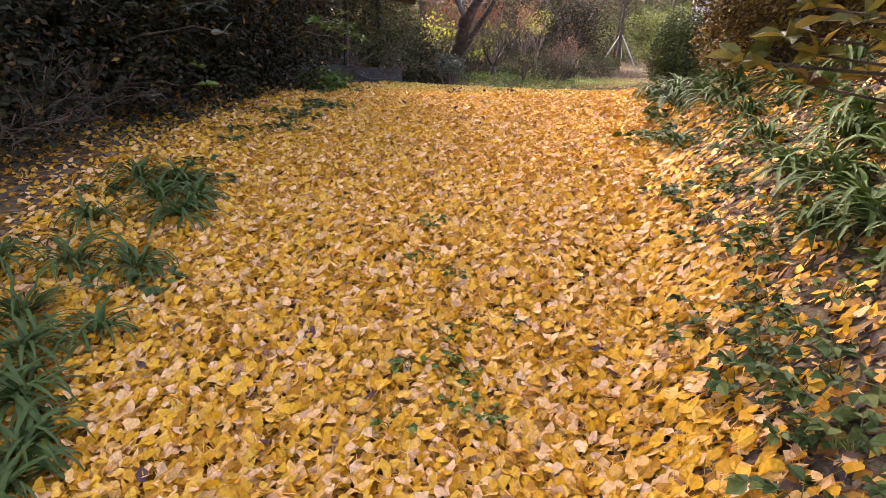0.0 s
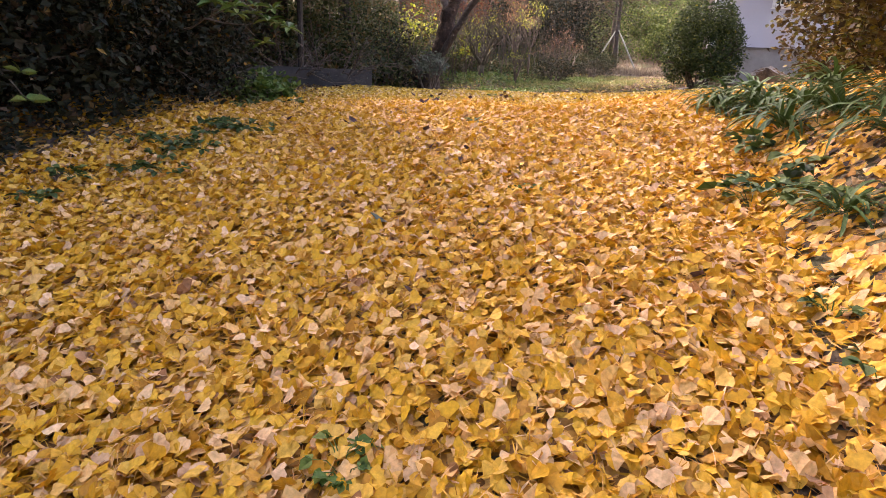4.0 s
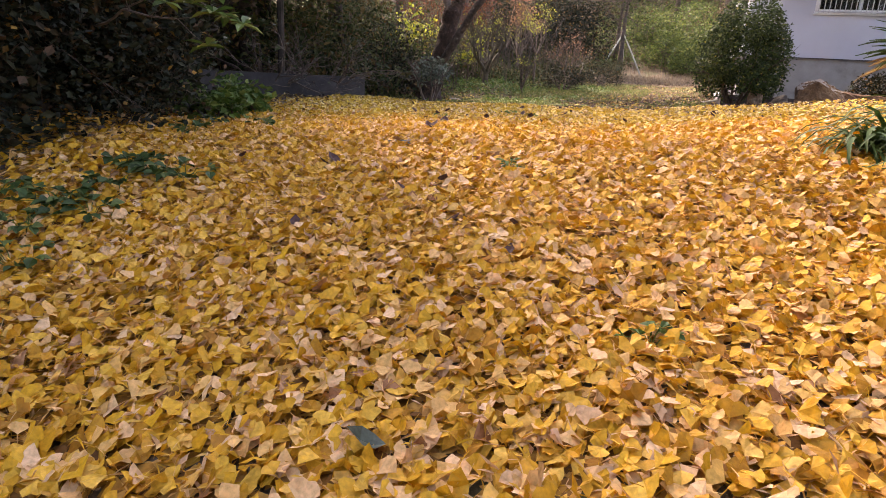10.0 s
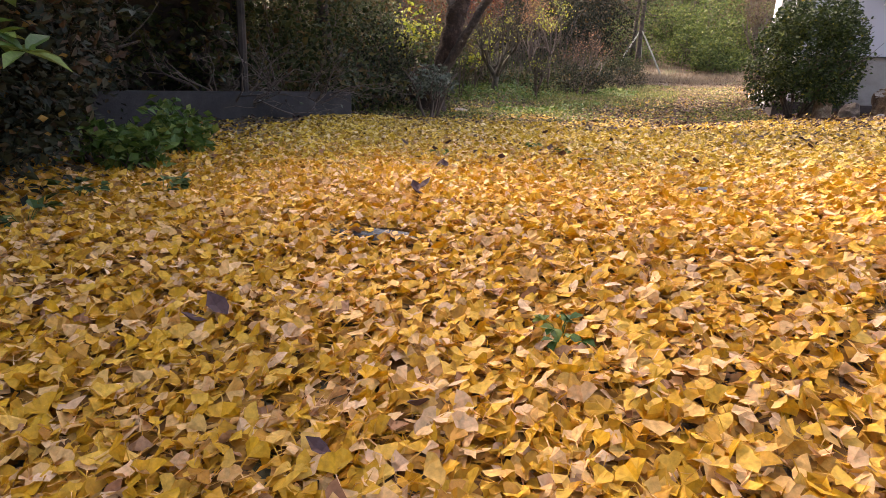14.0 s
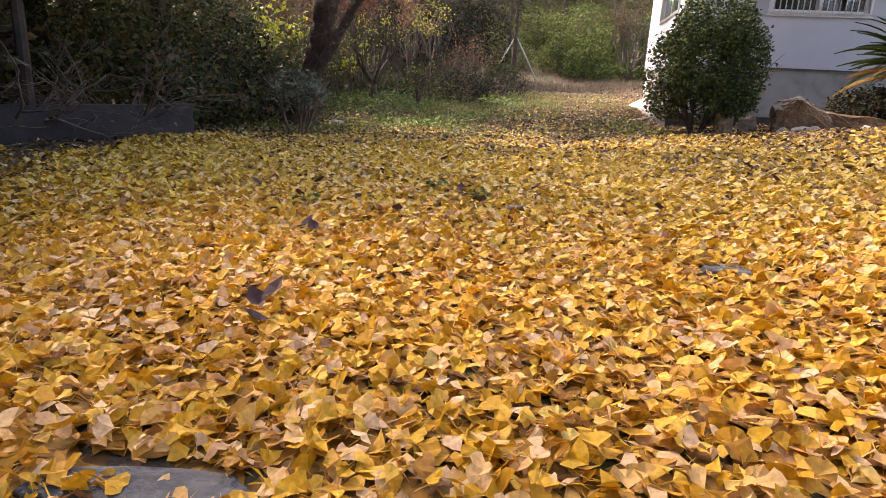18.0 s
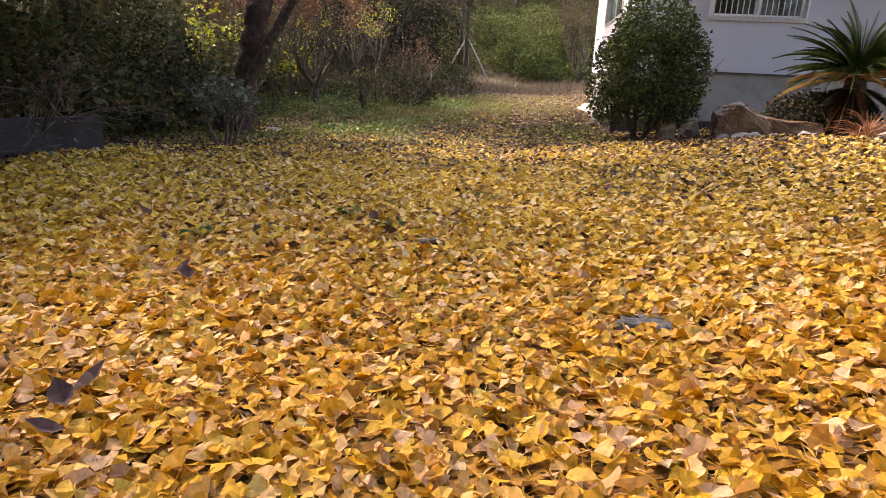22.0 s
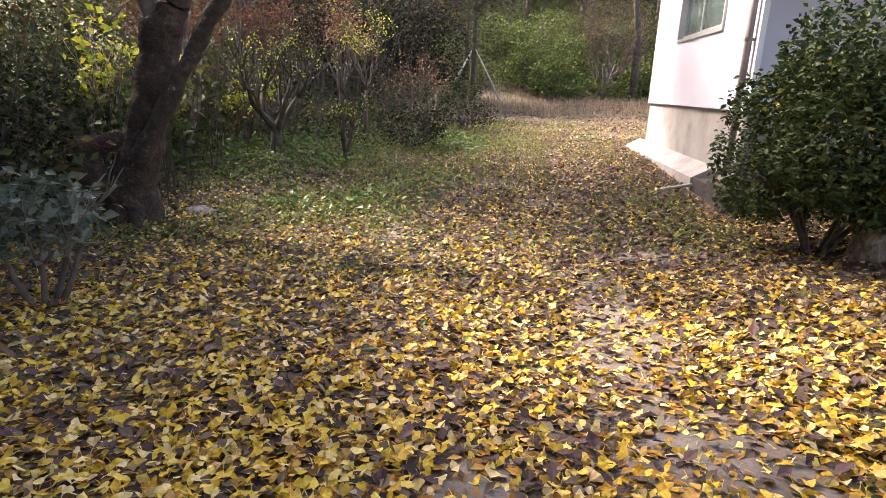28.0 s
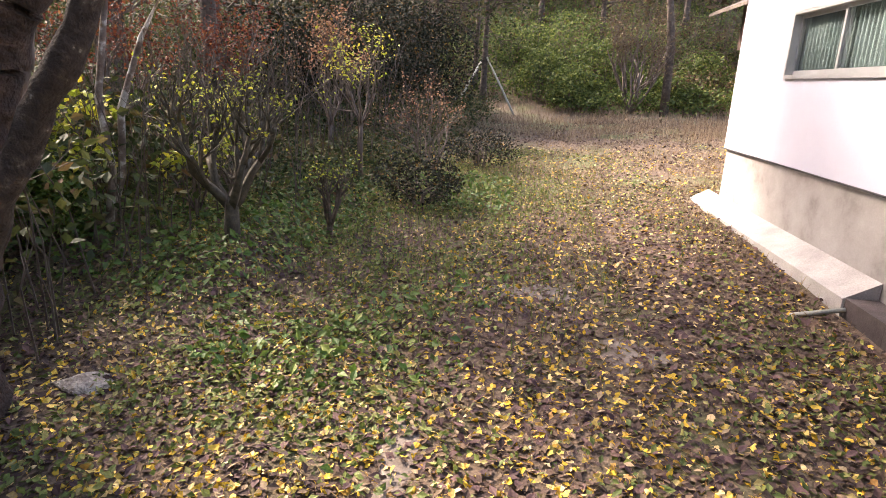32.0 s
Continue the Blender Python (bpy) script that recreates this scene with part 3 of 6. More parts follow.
def litter(name, n, box, density, mat, label, seed, lo, hi, width=0.3, lift=0.02, steep=0.3):
    g = Geo()
    x, y, r = picked(n, box, lambda a, b: density(a, b) * ~in_house(a, b) * (1 - 0.45 * dusty(a, b)), seed)
    z = height(x, y) + 0.006 + r.random(len(x)) * lift
    half = r.random(len(x)) < 0.5
    for m, bend in ((half, 0.25), (~half, -0.15)):
        c = m.sum()
        scatter(g, QUICK if n > 25000 else OVAL4, np.stack([x[m], y[m], z[m]], -1), r.uniform(lo, hi, c), r.normal(0, steep, c), r.normal(0, steep, c), r.uniform(0, 6.283, c), None, True)
    return tagged(part(name, g, mat), label, "leaves", kind="stuff")


def leaf_bed():
    g = Geo()
    x, y, r = picked(140000, (-6.0, -26.2, 2.9, -12.0), lambda x, y: carpet(x, y) * sstep(-11.4, -15.0, y), 13)
    c = len(x)
    fan = (np.array([(0, 0, 0), (-0.55, 0.6, 0), (0, 0.8, 0.05), (0.55, 0.6, 0)]), np.array([(0, 2, 1), (0, 3, 2)]))
    scatter(g, fan, np.stack([x, y, height(x, y) + 0.005 + 0.006 * r.random(c)], -1), r.uniform(0.055, 0.075, c), r.normal(0, 0.08, c), r.normal(0, 0.08, c), r.uniform(0, 6.283, c), None, True)
    return tagged(part("matted_leaf_layer", g, M_GINKGO_OLD), "brown flattened ginkgo leaves matted beneath the loose ones", "leaves", kind="stuff")


leaf_bed()


def pale_bed():
    g = Geo()
    x, y, r = picked(60000, (-6.5, -16.0, 3.2, -7.0), lambda x, y: 0.9 * carpet(x, y) * sstep(-15.5, -13, y) * sstep(-7.2, -10, y), 14)
    c = len(x)
    scatter(g, QUICK, np.stack([x, y, height(x, y) + 0.006 + 0.006 * r.random(c)], -1), r.uniform(0.055, 0.08, c), r.normal(0, 0.1, c), r.normal(0, 0.1, c), r.uniform(0, 6.283, c), None, True)
    return tagged(part("trodden_leaf_layer", g, M_GINKGO_OLD), "trodden ginkgo leaves pressed into the earth", "leaves", kind="stuff")


pale_bed()
litter("brown_leaf_litter", 170000, (-8.5, -16, 3, 4), lambda x, y: 0.85 * sstep(-14.2, -9.5, y) * sstep(3, -2, y) * (0.45 + 0.65 * value_noise(x, y, 0.8, 5)), M_LITTER, "brown and purple rotting leaves on damp earth", 21, 0.04, 0.08, 0.34)
litter("purple_leaf_litter", 34000, (-7.5, -12.5, 3, 1), lambda x, y: 0.7 * sstep(-12, -8.5, y) * sstep(1, -2.5, y) * (0.3 + 0.7 * value_noise(x, y, 1.1, 6)), M_PURPLE, "dark purple-brown leaves strewn over the earth", 25, 0.06, 0.1, 0.4)
# dark leaves stand in for the shade at the hedge foot
litter("shaded_leaf_litter", 22000, (-7.5, -25, -1.0, -9), lambda x, y: sstep(-3.2, -4.2, x - np.interp(y, [-23, -20, -17, -13], [1.2, 0.4, -0.8, -2.4])) * 0.6, M_LITTER, "brown leaves under the hedge, standing in for its shade", 22, 0.04, 0.1, 0.34)
litter("bank_leaf_litter", 24000, (0.0, -26, 2.9, -14), lambda x, y: sstep(0.2, 0.8, x) * 0.85, M_LITTER, "brown rotting leaves on the bank", 23, 0.03, 0.06, 0.34)
litter("ground_cover", 150000, (-12, -12, -0.4, 6), lambda x, y: np.clip(0.85 * sstep(-2.6, -5.0, x - 0.12 * (y + 6)) * sstep(-9.5, -5.5, y) + 0.16 * sstep(-10, -6, y) + 0.5 * sstep(-2.2, -0.9, x) * sstep(-8, -6.5, y) * sstep(1, -2, y), 0, 1) * (0.2 + 0.8 * sstep(0.28, 0.62, value_noise(x, y, 0.9, 8))), M_COVER, "low green weeds and moss creeping over the earth", 24, 0.03, 0.075, 0.3, 0.05, 0.6)


litter("far_leaf_litter", 36000, (-5.5, -2, 6.5, 13), lambda x, y: 0.8 * sstep(-2, 1.5, y) * (0.35 + 0.65 * value_noise(x, y, 0.7, 66)), M_LITTER, "brown litter and straw on the far yard", 27, 0.05, 0.11, 0.34)
litter("broad_weeds", 14000, (-9.5, -7.5, -3.2, 2.5), lambda x, y: sstep(-3.0, -4.8, x - 0.15 * (y + 4)) * sstep(-7.5, -5, y) * sstep(0.3, 0.55, value_noise(x, y, 0.8, 61)), M_WEED, "fresh green broad-leaved weeds under the trees", 26, 0.06, 0.12, 0.36, 0.1, 0.5)


# ---- bare patches of earth ----
def bare_patch(px, py, a, b, seed):
    r = np.random.default_rng(seed)
    n, rings = 28, 6
    th = np.arange(n) * 2 * np.pi / n
    rag = 1 + 0.2 * np.sin(3 * th + seed) + 0.12 * np.sin(7 * th + 2 * seed) + r.normal(0, 0.06, n)
    v = []
    for k in range(1, rings + 1):
        f = k / rings
        x, y = px + a * 1.25 * f * np.cos(th) * rag, py + b * 1.25 * f * np.sin(th) * rag
        v.append(np.stack([x, y, height(x, y) + 0.01 - 0.03 * f ** 5], -1))
    v = np.concatenate([*v, [[px, py, float(height(px, py)) + 0.007]]])
    q = [(k * n + j, (k + 1) * n + j, (k + 1) * n + (j + 1) % n, k * n + (j + 1) % n) for k in range(rings - 1) for j in range(n)]
    t = [(rings * n, j, (j + 1) % n) for j in range(n)]
    ob = part("bare_earth", Geo().add(v, q, t), M_DUST, smooth=True)
    tagged(ob, "trodden pale dusty earth between the leaves", "ground", kind="structure")


for i, spot in enumerate(PATCHES):
    bare_patch(*spot, 40 + i)


# ---- single leaves, stones, weeds ----
def single_leaf(x, y, size, spin, label, mat=M_PURPLE, width=0.34):
    g = Geo()
    tv, tt = oval_template(width, 0.7)
    g.add(tv * size * 0.68, tris=tt)
    ob = part("fallen_leaf", g, mat, at=pose(x, y, float(height(x, y)) + 0.045, 8, -6, spin))
    return tagged(ob, label, "leaf", "dark leaves on the path")


for i, (x, y, s) in enumerate(((-1.02, -21.71, 0.14), (-1.07, -21.61, 0.1), (0.41, -21.39, 0.13), (0.38, -20.8, 0.11), (-0.56, -21.94, 0.1), (-1.69, -21.86, 0.1), (-1.6, -22.11, 0.1), (-0.8, -22.26, 0.09), (-1.13, -22.23, 0.08), (0.28, -21.29, 0.08), (-1.11, -22.59, 0.1), (-1.09, -19.52, 0.1), (-0.13, -19.19, 0.11), (-2.59, -19.87, 0.12), (-1.54, -17.91, 0.09), (-2.91, -16.79, 0.15), (-2.95, -16.84, 0.12), (-2.17, -17.02, 0.12), (-1.89, -17.63, 0.1), (-2.5, -17.87, 0.1), (-2.25, -17.24, 0.09), (-1.6, -17.57, 0.09), (-3.5, -16.99, 0.1), (-3.05, -15.03, 0.15), (-3.01, -15.1, 0.13), (-2.94, -15.19, 0.12), (-2.57, -13.3, 0.14), (-2.3, -12.9, 0.13), (-2.72, -13.06, 0.12), (-1.65, -13.01, 0.12), (-1.54, -13.19, 0.12), (-3.12, -11.56, 0.14), (-3.05, -11.27, 0.13), (-2.29, -10.24, 0.12), (-4.02, -13.06, 0.14), (-3.65, -13.28, 0.14), (-3.73, -12.91, 0.13), (-3.36, -14.0, 0.13), (-3.24, -14.08, 0.12), (-0.65, -12.32, 0.12), (-2.98, -13.6, 0.13))):
    single_leaf(x, y, s, i * 77 % 360, "dark purple-brown fallen leaf on the ginkgo carpet")
single_leaf(-0.31, -20.37, 0.11, 40, "rust-brown curled leaf on the ginkgo carpet", M_RUST)
single_leaf(-1.52, -18.94, 0.14, 120, "blue-grey faded leaf on the ginkgo carpet", M_GREYLEAF)


def flat_stone(name, x, y, w, d, h, turn, mat, label, seed, sides=14, group=""):
    r = np.random.default_rng(seed)
    th = np.arange(sides) * 2 * np.pi / sides
    rad = r.uniform(0.82, 1.1, sides)
    rings = []
    for s, z in ((0.9, -0.6), (1.0, 0.55), (0.93, 0.9), (0.6, 1.0)):
        k = rad * s * r.uniform(0.96, 1.04, sides)
        rings.append(np.stack([np.cos(th) * k * w, np.sin(th) * k * d, h * z + r.normal(0, h * 0.05, sides)], -1))
    v = np.concatenate([*rings, [[0, 0, h]]])
    q = [(a * sides + k, a * sides + (k + 1) % sides, (a + 1) * sides + (k + 1) % sides, (a + 1) * sides + k) for a in range(3) for k in range(sides)]
    t = [(3 * sides + k, 3 * sides + (k + 1) % sides, 4 * sides) for k in range(sides)]
    ob = part(name, Geo().add(v, q, t), mat, smooth=True, at=pose(x, y, float(height(x, y)), 0, 0, turn))
    return tagged(ob, label, "stone", group)


flat_stone("paving_slab", -2.86, -15.88, 0.25, 0.07, 0.03, 8, M_SLATE, "blue-grey stone slab half buried in yellow leaves", 3)
flat_stone("slate_shard", -0.81, -6.25, 0.13, 0.07, 0.03, -25, M_SLATE, "dark slate shard lying before the terrace", 6)
flat_stone("paving_slab", -1.44, -14.28, 0.12, 0.07, 0.03, -10, M_SLATE, "blue-grey stone showing through the leaves", 4)
flat_stone("paving_slab", -2.29, -13.36, 0.13, 0.06, 0.03, 20, M_SLATE, "blue-grey stone showing through the leaves", 5)


def weed_plant(x, y, size, n, label, seed, mat=M_WEED):
    """A small rosette of toothed leaves on thin stalks."""
    r = np.random.default_rng(seed)
    root = empty("weed", (x, y, float(height(x, y)) + 0.03), label, "plant", "weeds in the leaf carpet")
    stalks, leaves = Geo(), Geo()
    for _ in range(n):
        a, reach = r.uniform(0, 6.28), r.uniform(0.4, 1.0) * size
        tip = np.array([math.cos(a) * reach, math.sin(a) * reach, r.uniform(0.15, 0.45) * size])
        stalks.tube([(0, 0, -0.03), tip * (0.5, 0.5, 0.8), tip], [0.0022, 0.0018, 0.0012], 4)
        c = 3
        scatter(leaves, oval_template(0.38, -0.3), np.repeat(tip[None], c, 0), r.uniform(0.3, 0.5, c) * size, r.normal(0.1, 0.3, c), r.normal(0, 0.3, c), a - 1.57 + np.array([-0.9, 0, 0.9]))
    part("stalk_tuft", stalks, M_WEED, root)
    part("foliage", leaves, mat, root)
    return root


for i, (x, y) in enumerate(((-0.41, -21.4), (-0.37, -21.33), (-0.45, -21.69), (-0.23, -21.6), (-0.33, -21.61), (-0.18, -21.78), (-0.02, -21.82), (-0.85, -20.79), (-0.59, -20.9), (-0.1, -21.14), (-0.37, -22.03), (-0.95, -20.33), (-0.92, -20.36), (-1.0, -18.3), (-1.9, -16.6), (-2.6, -13.1), (-3.6, -13.35), (-2.9, -12.9), (-2.1, -12.2))):
    weed_plant(x, y, 0.07 + 0.012 * (i % 3), 7, "small green weed with lobed leaves among yellow leaves", 50 + i)
for i, (x, y) in enumerate(((-3.53, -18.01), (-3.69, -17.7), (-3.55, -17.49), (-4.21, -17.99), (-3.65, -18.25), (-3.59, -18.53), (-3.86, -17.4), (-3.5, -17.44), (-3.77, -17.95), (-3.37, -18.5), (-2.41, -21.62), (-2.14, -21.54), (-3.36, -19.95), (-3.64, -19.2), (-2.9, -20.18), (-3.78, -18.0), (-3.96, -17.4), (-3.56, -20.74), (-3.88, -18.76), (-4.4, -16.4), (-4.7, -15.9), (-4.5, -15.5))):
    weed_plant(x, y, 0.15, 9, "dark green leafy weed at the edge of the path", 90 + i, M_STRAP)


for i, (x, y, z) in enumerate(((0.12, -18.29, 0.18), (0.26, -18.25, 0.2), (0.2, -17.5, 0.2), (0.4, -18.52, 0.2), (0.2, -17.33, 0.2), (0.15, -18.05, 0.18), (0.35, -17.9, 0.2))):
    weed_plant(x, y, z, 8, "broad dark green leafy plant at the bank foot", 110 + i, M_STRAP)


for i, (x, y) in enumerate(((0.7, -20.17), (0.88, -21.05), (0.99, -21.28), (0.75, -21.24), (0.31, -19.3), (0.6, -20.34), (0.7, -20.96), (0.92, -20.72), (0.81, -19.91), (1.08, -21.34), (1.16, -21.53), (1.05, -21.76), (1.11, -21.96), (0.98, -21.04), (0.52, -19.67), (0.38, -19.65), (0.95, -21.5), (1.2, -21.2), (0.85, -21.6), (1.0, -22.2), (1.25, -22.0))):
    weed_plant(x, y, 0.09 + 0.02 * (i % 4), 8, "small dark green weed on the leafy bank", 130 + i, M_STRAP)


bank = np.random.default_rng(177)
for i in range(34):
    y = bank.uniform(-22.4, -18.6)
    weed_plant(float(np.interp(y, [-22, -18.6], [0.85, 0.45]) + bank.uniform(0.0, 0.9)), y, bank.uniform(0.1, 0.17), 8, "dark green broad-leaved weed on the shaded bank", 430 + i, M_STRAP)


# ---- strap-leaved clumps ----
def strap_blade(ln, width, droop, up, r):
    """One arching strap leaf, folded along its middle."""
    segs = 6
    s = np.linspace(0, 1, segs)
    ang = up + 0.35 - droop * r.uniform(1.5, 2.5) * s
    run, rise = np.cumsum(np.cos(ang)) * ln / segs, np.cumsum(np.sin(ang)) * ln / segs
    side = r.normal(0, 0.2) * s
    mid = np.stack([np.cos(side) * run, np.sin(side) * run, np.maximum(rise, 0.01)], -1)
    w = width * np.array([0.6, 0.95, 1.0, 0.9, 0.6, 0.08])
    across = np.stack([-np.sin(side), np.cos(side), np.zeros(segs)], -1) * w[:, None]
    v = np.stack([mid - across + [0, 0, 0.004], mid - [0, 0, 0.003], mid + across + [0, 0, 0.004]], 1).reshape(-1, 3)
    return Geo().add(v, [(k * 3 + c, k * 3 + c + 1, k * 3 + c + 4, k * 3 + c + 3) for k in range(segs - 1) for c in (0, 1)])


BLADES = {}


def strap_clump(x, y, size, n, label, seed, mat=M_STRAP, width=0.011, name="strap_leaved_clump", group="strap-leaved clumps", droop=1.0):
    r = np.random.default_rng(seed)
    key = (mat.name, width, droop)
    if key not in BLADES:
        q = np.random.default_rng(99)
        BLADES[key] = [strap_blade(1.0, width / 0.42, droop, u, q).mesh("blade", mat, True) for u in np.linspace(0.35, 1.2, 10)]
    root = empty(name, (x, y, float(height(x, y))), label, "plant", group)
    for _ in range(n):
        ob = new("blade", BLADES[key][r.integers(0, 10)])
        ob.matrix_basis = pose(r.normal(0, 0.02), r.normal(0, 0.02), 0, r.normal(0, 6), r.normal(0, 6), r.uniform(0, 360)) @ Matrix.Scale(size * r.uniform(0.65, 1.15), 4)
        ob.parent = root
    return root


CLUMP = "dark green strap-leaved clump arching over fallen leaves"
for i, (x, y, s) in enumerate(((0.73, -17.96, 0.5), (0.25, -15.78, 0.5), (0.44, -18.6, 0.34), (0.97, -19.37, 0.42), (1.19, -18.43, 0.48), (1.32, -19.07, 0.48), (1.1, -20.04, 0.42), (1.26, -20.35, 0.46), (1.32, -20.69, 0.46), (1.16, -20.67, 0.4), (1.4, -20.92, 0.48), (0.83, -17.7, 0.48), (1.44, -19.77, 0.48), (1.35, -19.9, 0.42), (-0.02, -15.95, 0.5), (0.1, -15.91, 0.5), (0.3, -16.44, 0.5), (0.24, -16.14, 0.45), (0.35, -17.2, 0.48), (0.6, -17.3, 0.48), (0.5, -16.8, 0.48), (1.5, -20.3, 0.46), (1.55, -21.3, 0.46), (0.9, -18.5, 0.42), (0.7, -16.4, 0.48), (1.5, -18.7, 0.48))):
    strap_clump(x, y, s, 54, CLUMP, 200 + i, width=0.011)
for i, (x, y, s) in enumerate(((-1.98, -22.46, 0.42), (-1.7, -22.64, 0.4), (-1.58, -22.8, 0.38), (-2.12, -21.95, 0.34), (-2.43, -21.44, 0.42), (-2.66, -20.82, 0.42), (-3.03, -20.69, 0.46), (-2.84, -21.54, 0.42), (-2.6, -22.02, 0.4), (-2.76, -20.6, 0.4), (-3.47, -20.45, 0.42), (-2.1, -22.55, 0.42), (-3.2, -20.3, 0.42), (-2.3, -22.2, 0.4), (-3.2, -21.1, 0.4), (-3.3, -21.7, 0.4), (-2.9, -22.3, 0.4), (-3.05, -20.4, 0.36))):
    strap_clump(x, y, s, 54, CLUMP, 230 + i, width=0.011)


# ---- house ----
def pierced(axis, plane, thick, outer, inner):
    """A wall slab with one opening, as one closed mesh. outer and inner: (u0, u1, z0, z1)."""
    v = []
    for d in (plane, plane + thick):
        for u0, u1, z0, z1 in (outer, inner):
            v += [(d, u, z) if axis == "y" else (u, d, z) for u, z in ((u0, z0), (u1, z0), (u1, z1), (u0, z1))]
    q = []
    for k in range(4):
        m = (k + 1) % 4
        q += [(k, m, 4 + m, 4 + k), (8 + m, 8 + k, 12 + k, 12 + m), (m, k, 8 + k, 8 + m), (4 + k, 4 + m, 12 + m, 12 + k)]
    return Geo().add(v, q)


def house():
    root = empty("house", (0, 0, 0.3), "single-storey white-sided house on a concrete base", "house")
    root.matrix_basis = Matrix()
    zb, zs, zt = 0.05, 1.32, 3.6
    x1, y0, y1 = 8.0, -4.8, 0.5
    # side wall at x = 0 with a hole for its window
    wy0, wy1, wz0, wz1 = -3.51, -1.23, 2.32, 3.1
    t = 0.16
    g = pierced('y', 0.0, t, (y0, y1, zs, zt), (wy0, wy1, wz0, wz1))
    side = part("side_wall", g, M_SIDING, root, "white siding wall, half in sun")
    # front wall at y = -4.58
    fx0, fx1, fz0, fz1 = 1.24, 2.86, 2.18, 3.2
    g = pierced('x', y0, t, (t, x1, zs, zt), (fx0, fx1, fz0, fz1))
    front = part("front_wall", g, M_SIDING, root, "white siding wall in shade")
    part("back_wall", Geo().box((t, y1 - t, zs), (x1, y1, zt)), M_SIDING, root)
    part("end_wall", Geo().box((x1, y0, zs), (x1 + t, y1, zt)), M_SIDING, root)
    for name, a, b in (("foundation", (0.035, y0 + 0.035, zb), (0.2, y1 - 0.03, zs)), ("foundation", (0.2, y0 + 0.035, zb), (x1, y0 + 0.2, zs)), ("foundation", (0.2, y1 - 0.2, zb), (x1, y1 - 0.03, zs))):
        part(name, Geo().box(a, b), M_CONCRETE, root, "bare concrete base wall with faint stains")
    part("flashing", Geo().box((-0.012, y0 - 0.012, zs - 0.018), (0.03, y1 + 0.012, zs - 0.002)).box((0.03, y0 - 0.012, zs - 0.018), (x1, y0 + 0.03, zs - 0.002)), M_FLASH, root, "thin dark drip edge")
    part("apron", Geo().add([(-0.27, -3.94, 0.0), (0.03, -3.94, 0.0), (0.03, 1.0, 0.0), (-0.27, 1.0, 0.0), (-0.27, -3.94, 0.42), (0.03, -3.94, 0.58), (0.03, 1.0, 0.58), (-0.27, 1.0, 0.42)], [(3, 2, 1, 0), (4, 5, 6, 7), (0, 1, 5, 4), (1, 2, 6, 5), (2, 3, 7, 6), (3, 0, 4, 7)]), M_APRON, root, "pale cement step along the wall")
    # dark colour stands for the shaded side of the ledge
    part("apron_edge", Geo().box((-0.25, -5.2, -0.05), (x1, -4.55, 0.47)).box((-0.25, -4.546, -0.05), (0.03, -3.944, 0.425)), M_KERB, root, "concrete kerb of the terrace, its shadowed side painted dark")
    part("ceiling", Geo().box((t, y0 + t, zt - 0.1), (x1, y1 - t, zt - 0.02)), M_ROOM, root)
    part("floor", Geo().box((0.2, y0 + 0.2, zs - 0.1), (x1, y1 - 0.2, zs)), M_ROOM, root)
    part("partition", Geo().box((0.9, y0 + 0.9, zs), (0.96, y1 - t, zt - 0.1)).box((0.96, y0 + 0.9, zs), (x1, y0 + 0.96, zt - 0.1)), M_ROOM, root)
    # roof with a shallow pitch; unseen eaves made wide to shade the front wall
    g = Geo()
    ym = (y0 + y1) / 2
    for s in (-1, 1):
        a, b = ym + s * (ym - y0 + 1.1), ym
        v = [(-0.5, a, zt), (x1 + 0.6, a, zt), (x1 + 0.6, b, zt + 1.0), (-0.5, b, zt + 1.0)]
        v += [(p[0], p[1], p[2] + 0.1) for p in v]
        g.add(v, [(3, 2, 1, 0), (4, 5, 6, 7), (0, 1, 5, 4), (1, 2, 6, 5), (2, 3, 7, 6), (3, 0, 4, 7)])
    part("roof", g, M_TILE, root)
    part("gable", Geo().add([(0, y0, zt), (0, y1, zt), (0, ym, zt + 1.0), (t, y0, zt), (t, y1, zt), (t, ym, zt + 1.0)], [(0, 3, 5, 2), (1, 2, 5, 4)], [(0, 2, 1), (3, 4, 5)]), M_SIDING, root)

    def window(name, sub, axis, a0, a1, z0, z1, plane, label, mat):
        """axis y: a pane in the wall x = plane; axis x: in the wall y = plane."""
        def bx(u0, u1, d0, d1, c0, c1):
            return ((plane + d0, u0, c0), (plane + d1, u1, c1)) if axis == "y" else ((u0, plane + d0, c0), (u1, plane + d1, c1))
        w = Geo()
        for c in ((a0, a1, -0.03, 0.1, z0, z0 + 0.045), (a0, a1, -0.03, 0.1, z1 - 0.045, z1), (a0, a0 + 0.045, -0.03, 0.1, z0 + 0.045, z1 - 0.045), (a1 - 0.045, a1, -0.03, 0.1, z0 + 0.045, z1 - 0.045)):
            w.box(*bx(*c))
        win = part(name, w, mat, root, label)
        mid = (a0 + a1) / 2
        for u0, u1, d in ((a0 + 0.045, mid + 0.03, 0.02), (mid - 0.03, a1 - 0.045, 0.055)):
            s = Geo()
            for c in ((u0, u1, d, d + 0.03, z0 + 0.045, z0 + 0.1), (u0, u1, d, d + 0.03, z1 - 0.085, z1 - 0.045), (u0, u0 + 0.04, d, d + 0.03, z0 + 0.1, z1 - 0.085), (u1 - 0.04, u1, d, d + 0.03, z0 + 0.1, z1 - 0.085)):
                s.box(*bx(*c))
            part("sash", s, mat, win)
            p = part("pane", Geo().box(*bx(u0 + 0.04, u1 - 0.04, d + 0.012, d + 0.017, z0 + 0.1, z1 - 0.085)), M_GLASS, win)
            p.visible_shadow = False
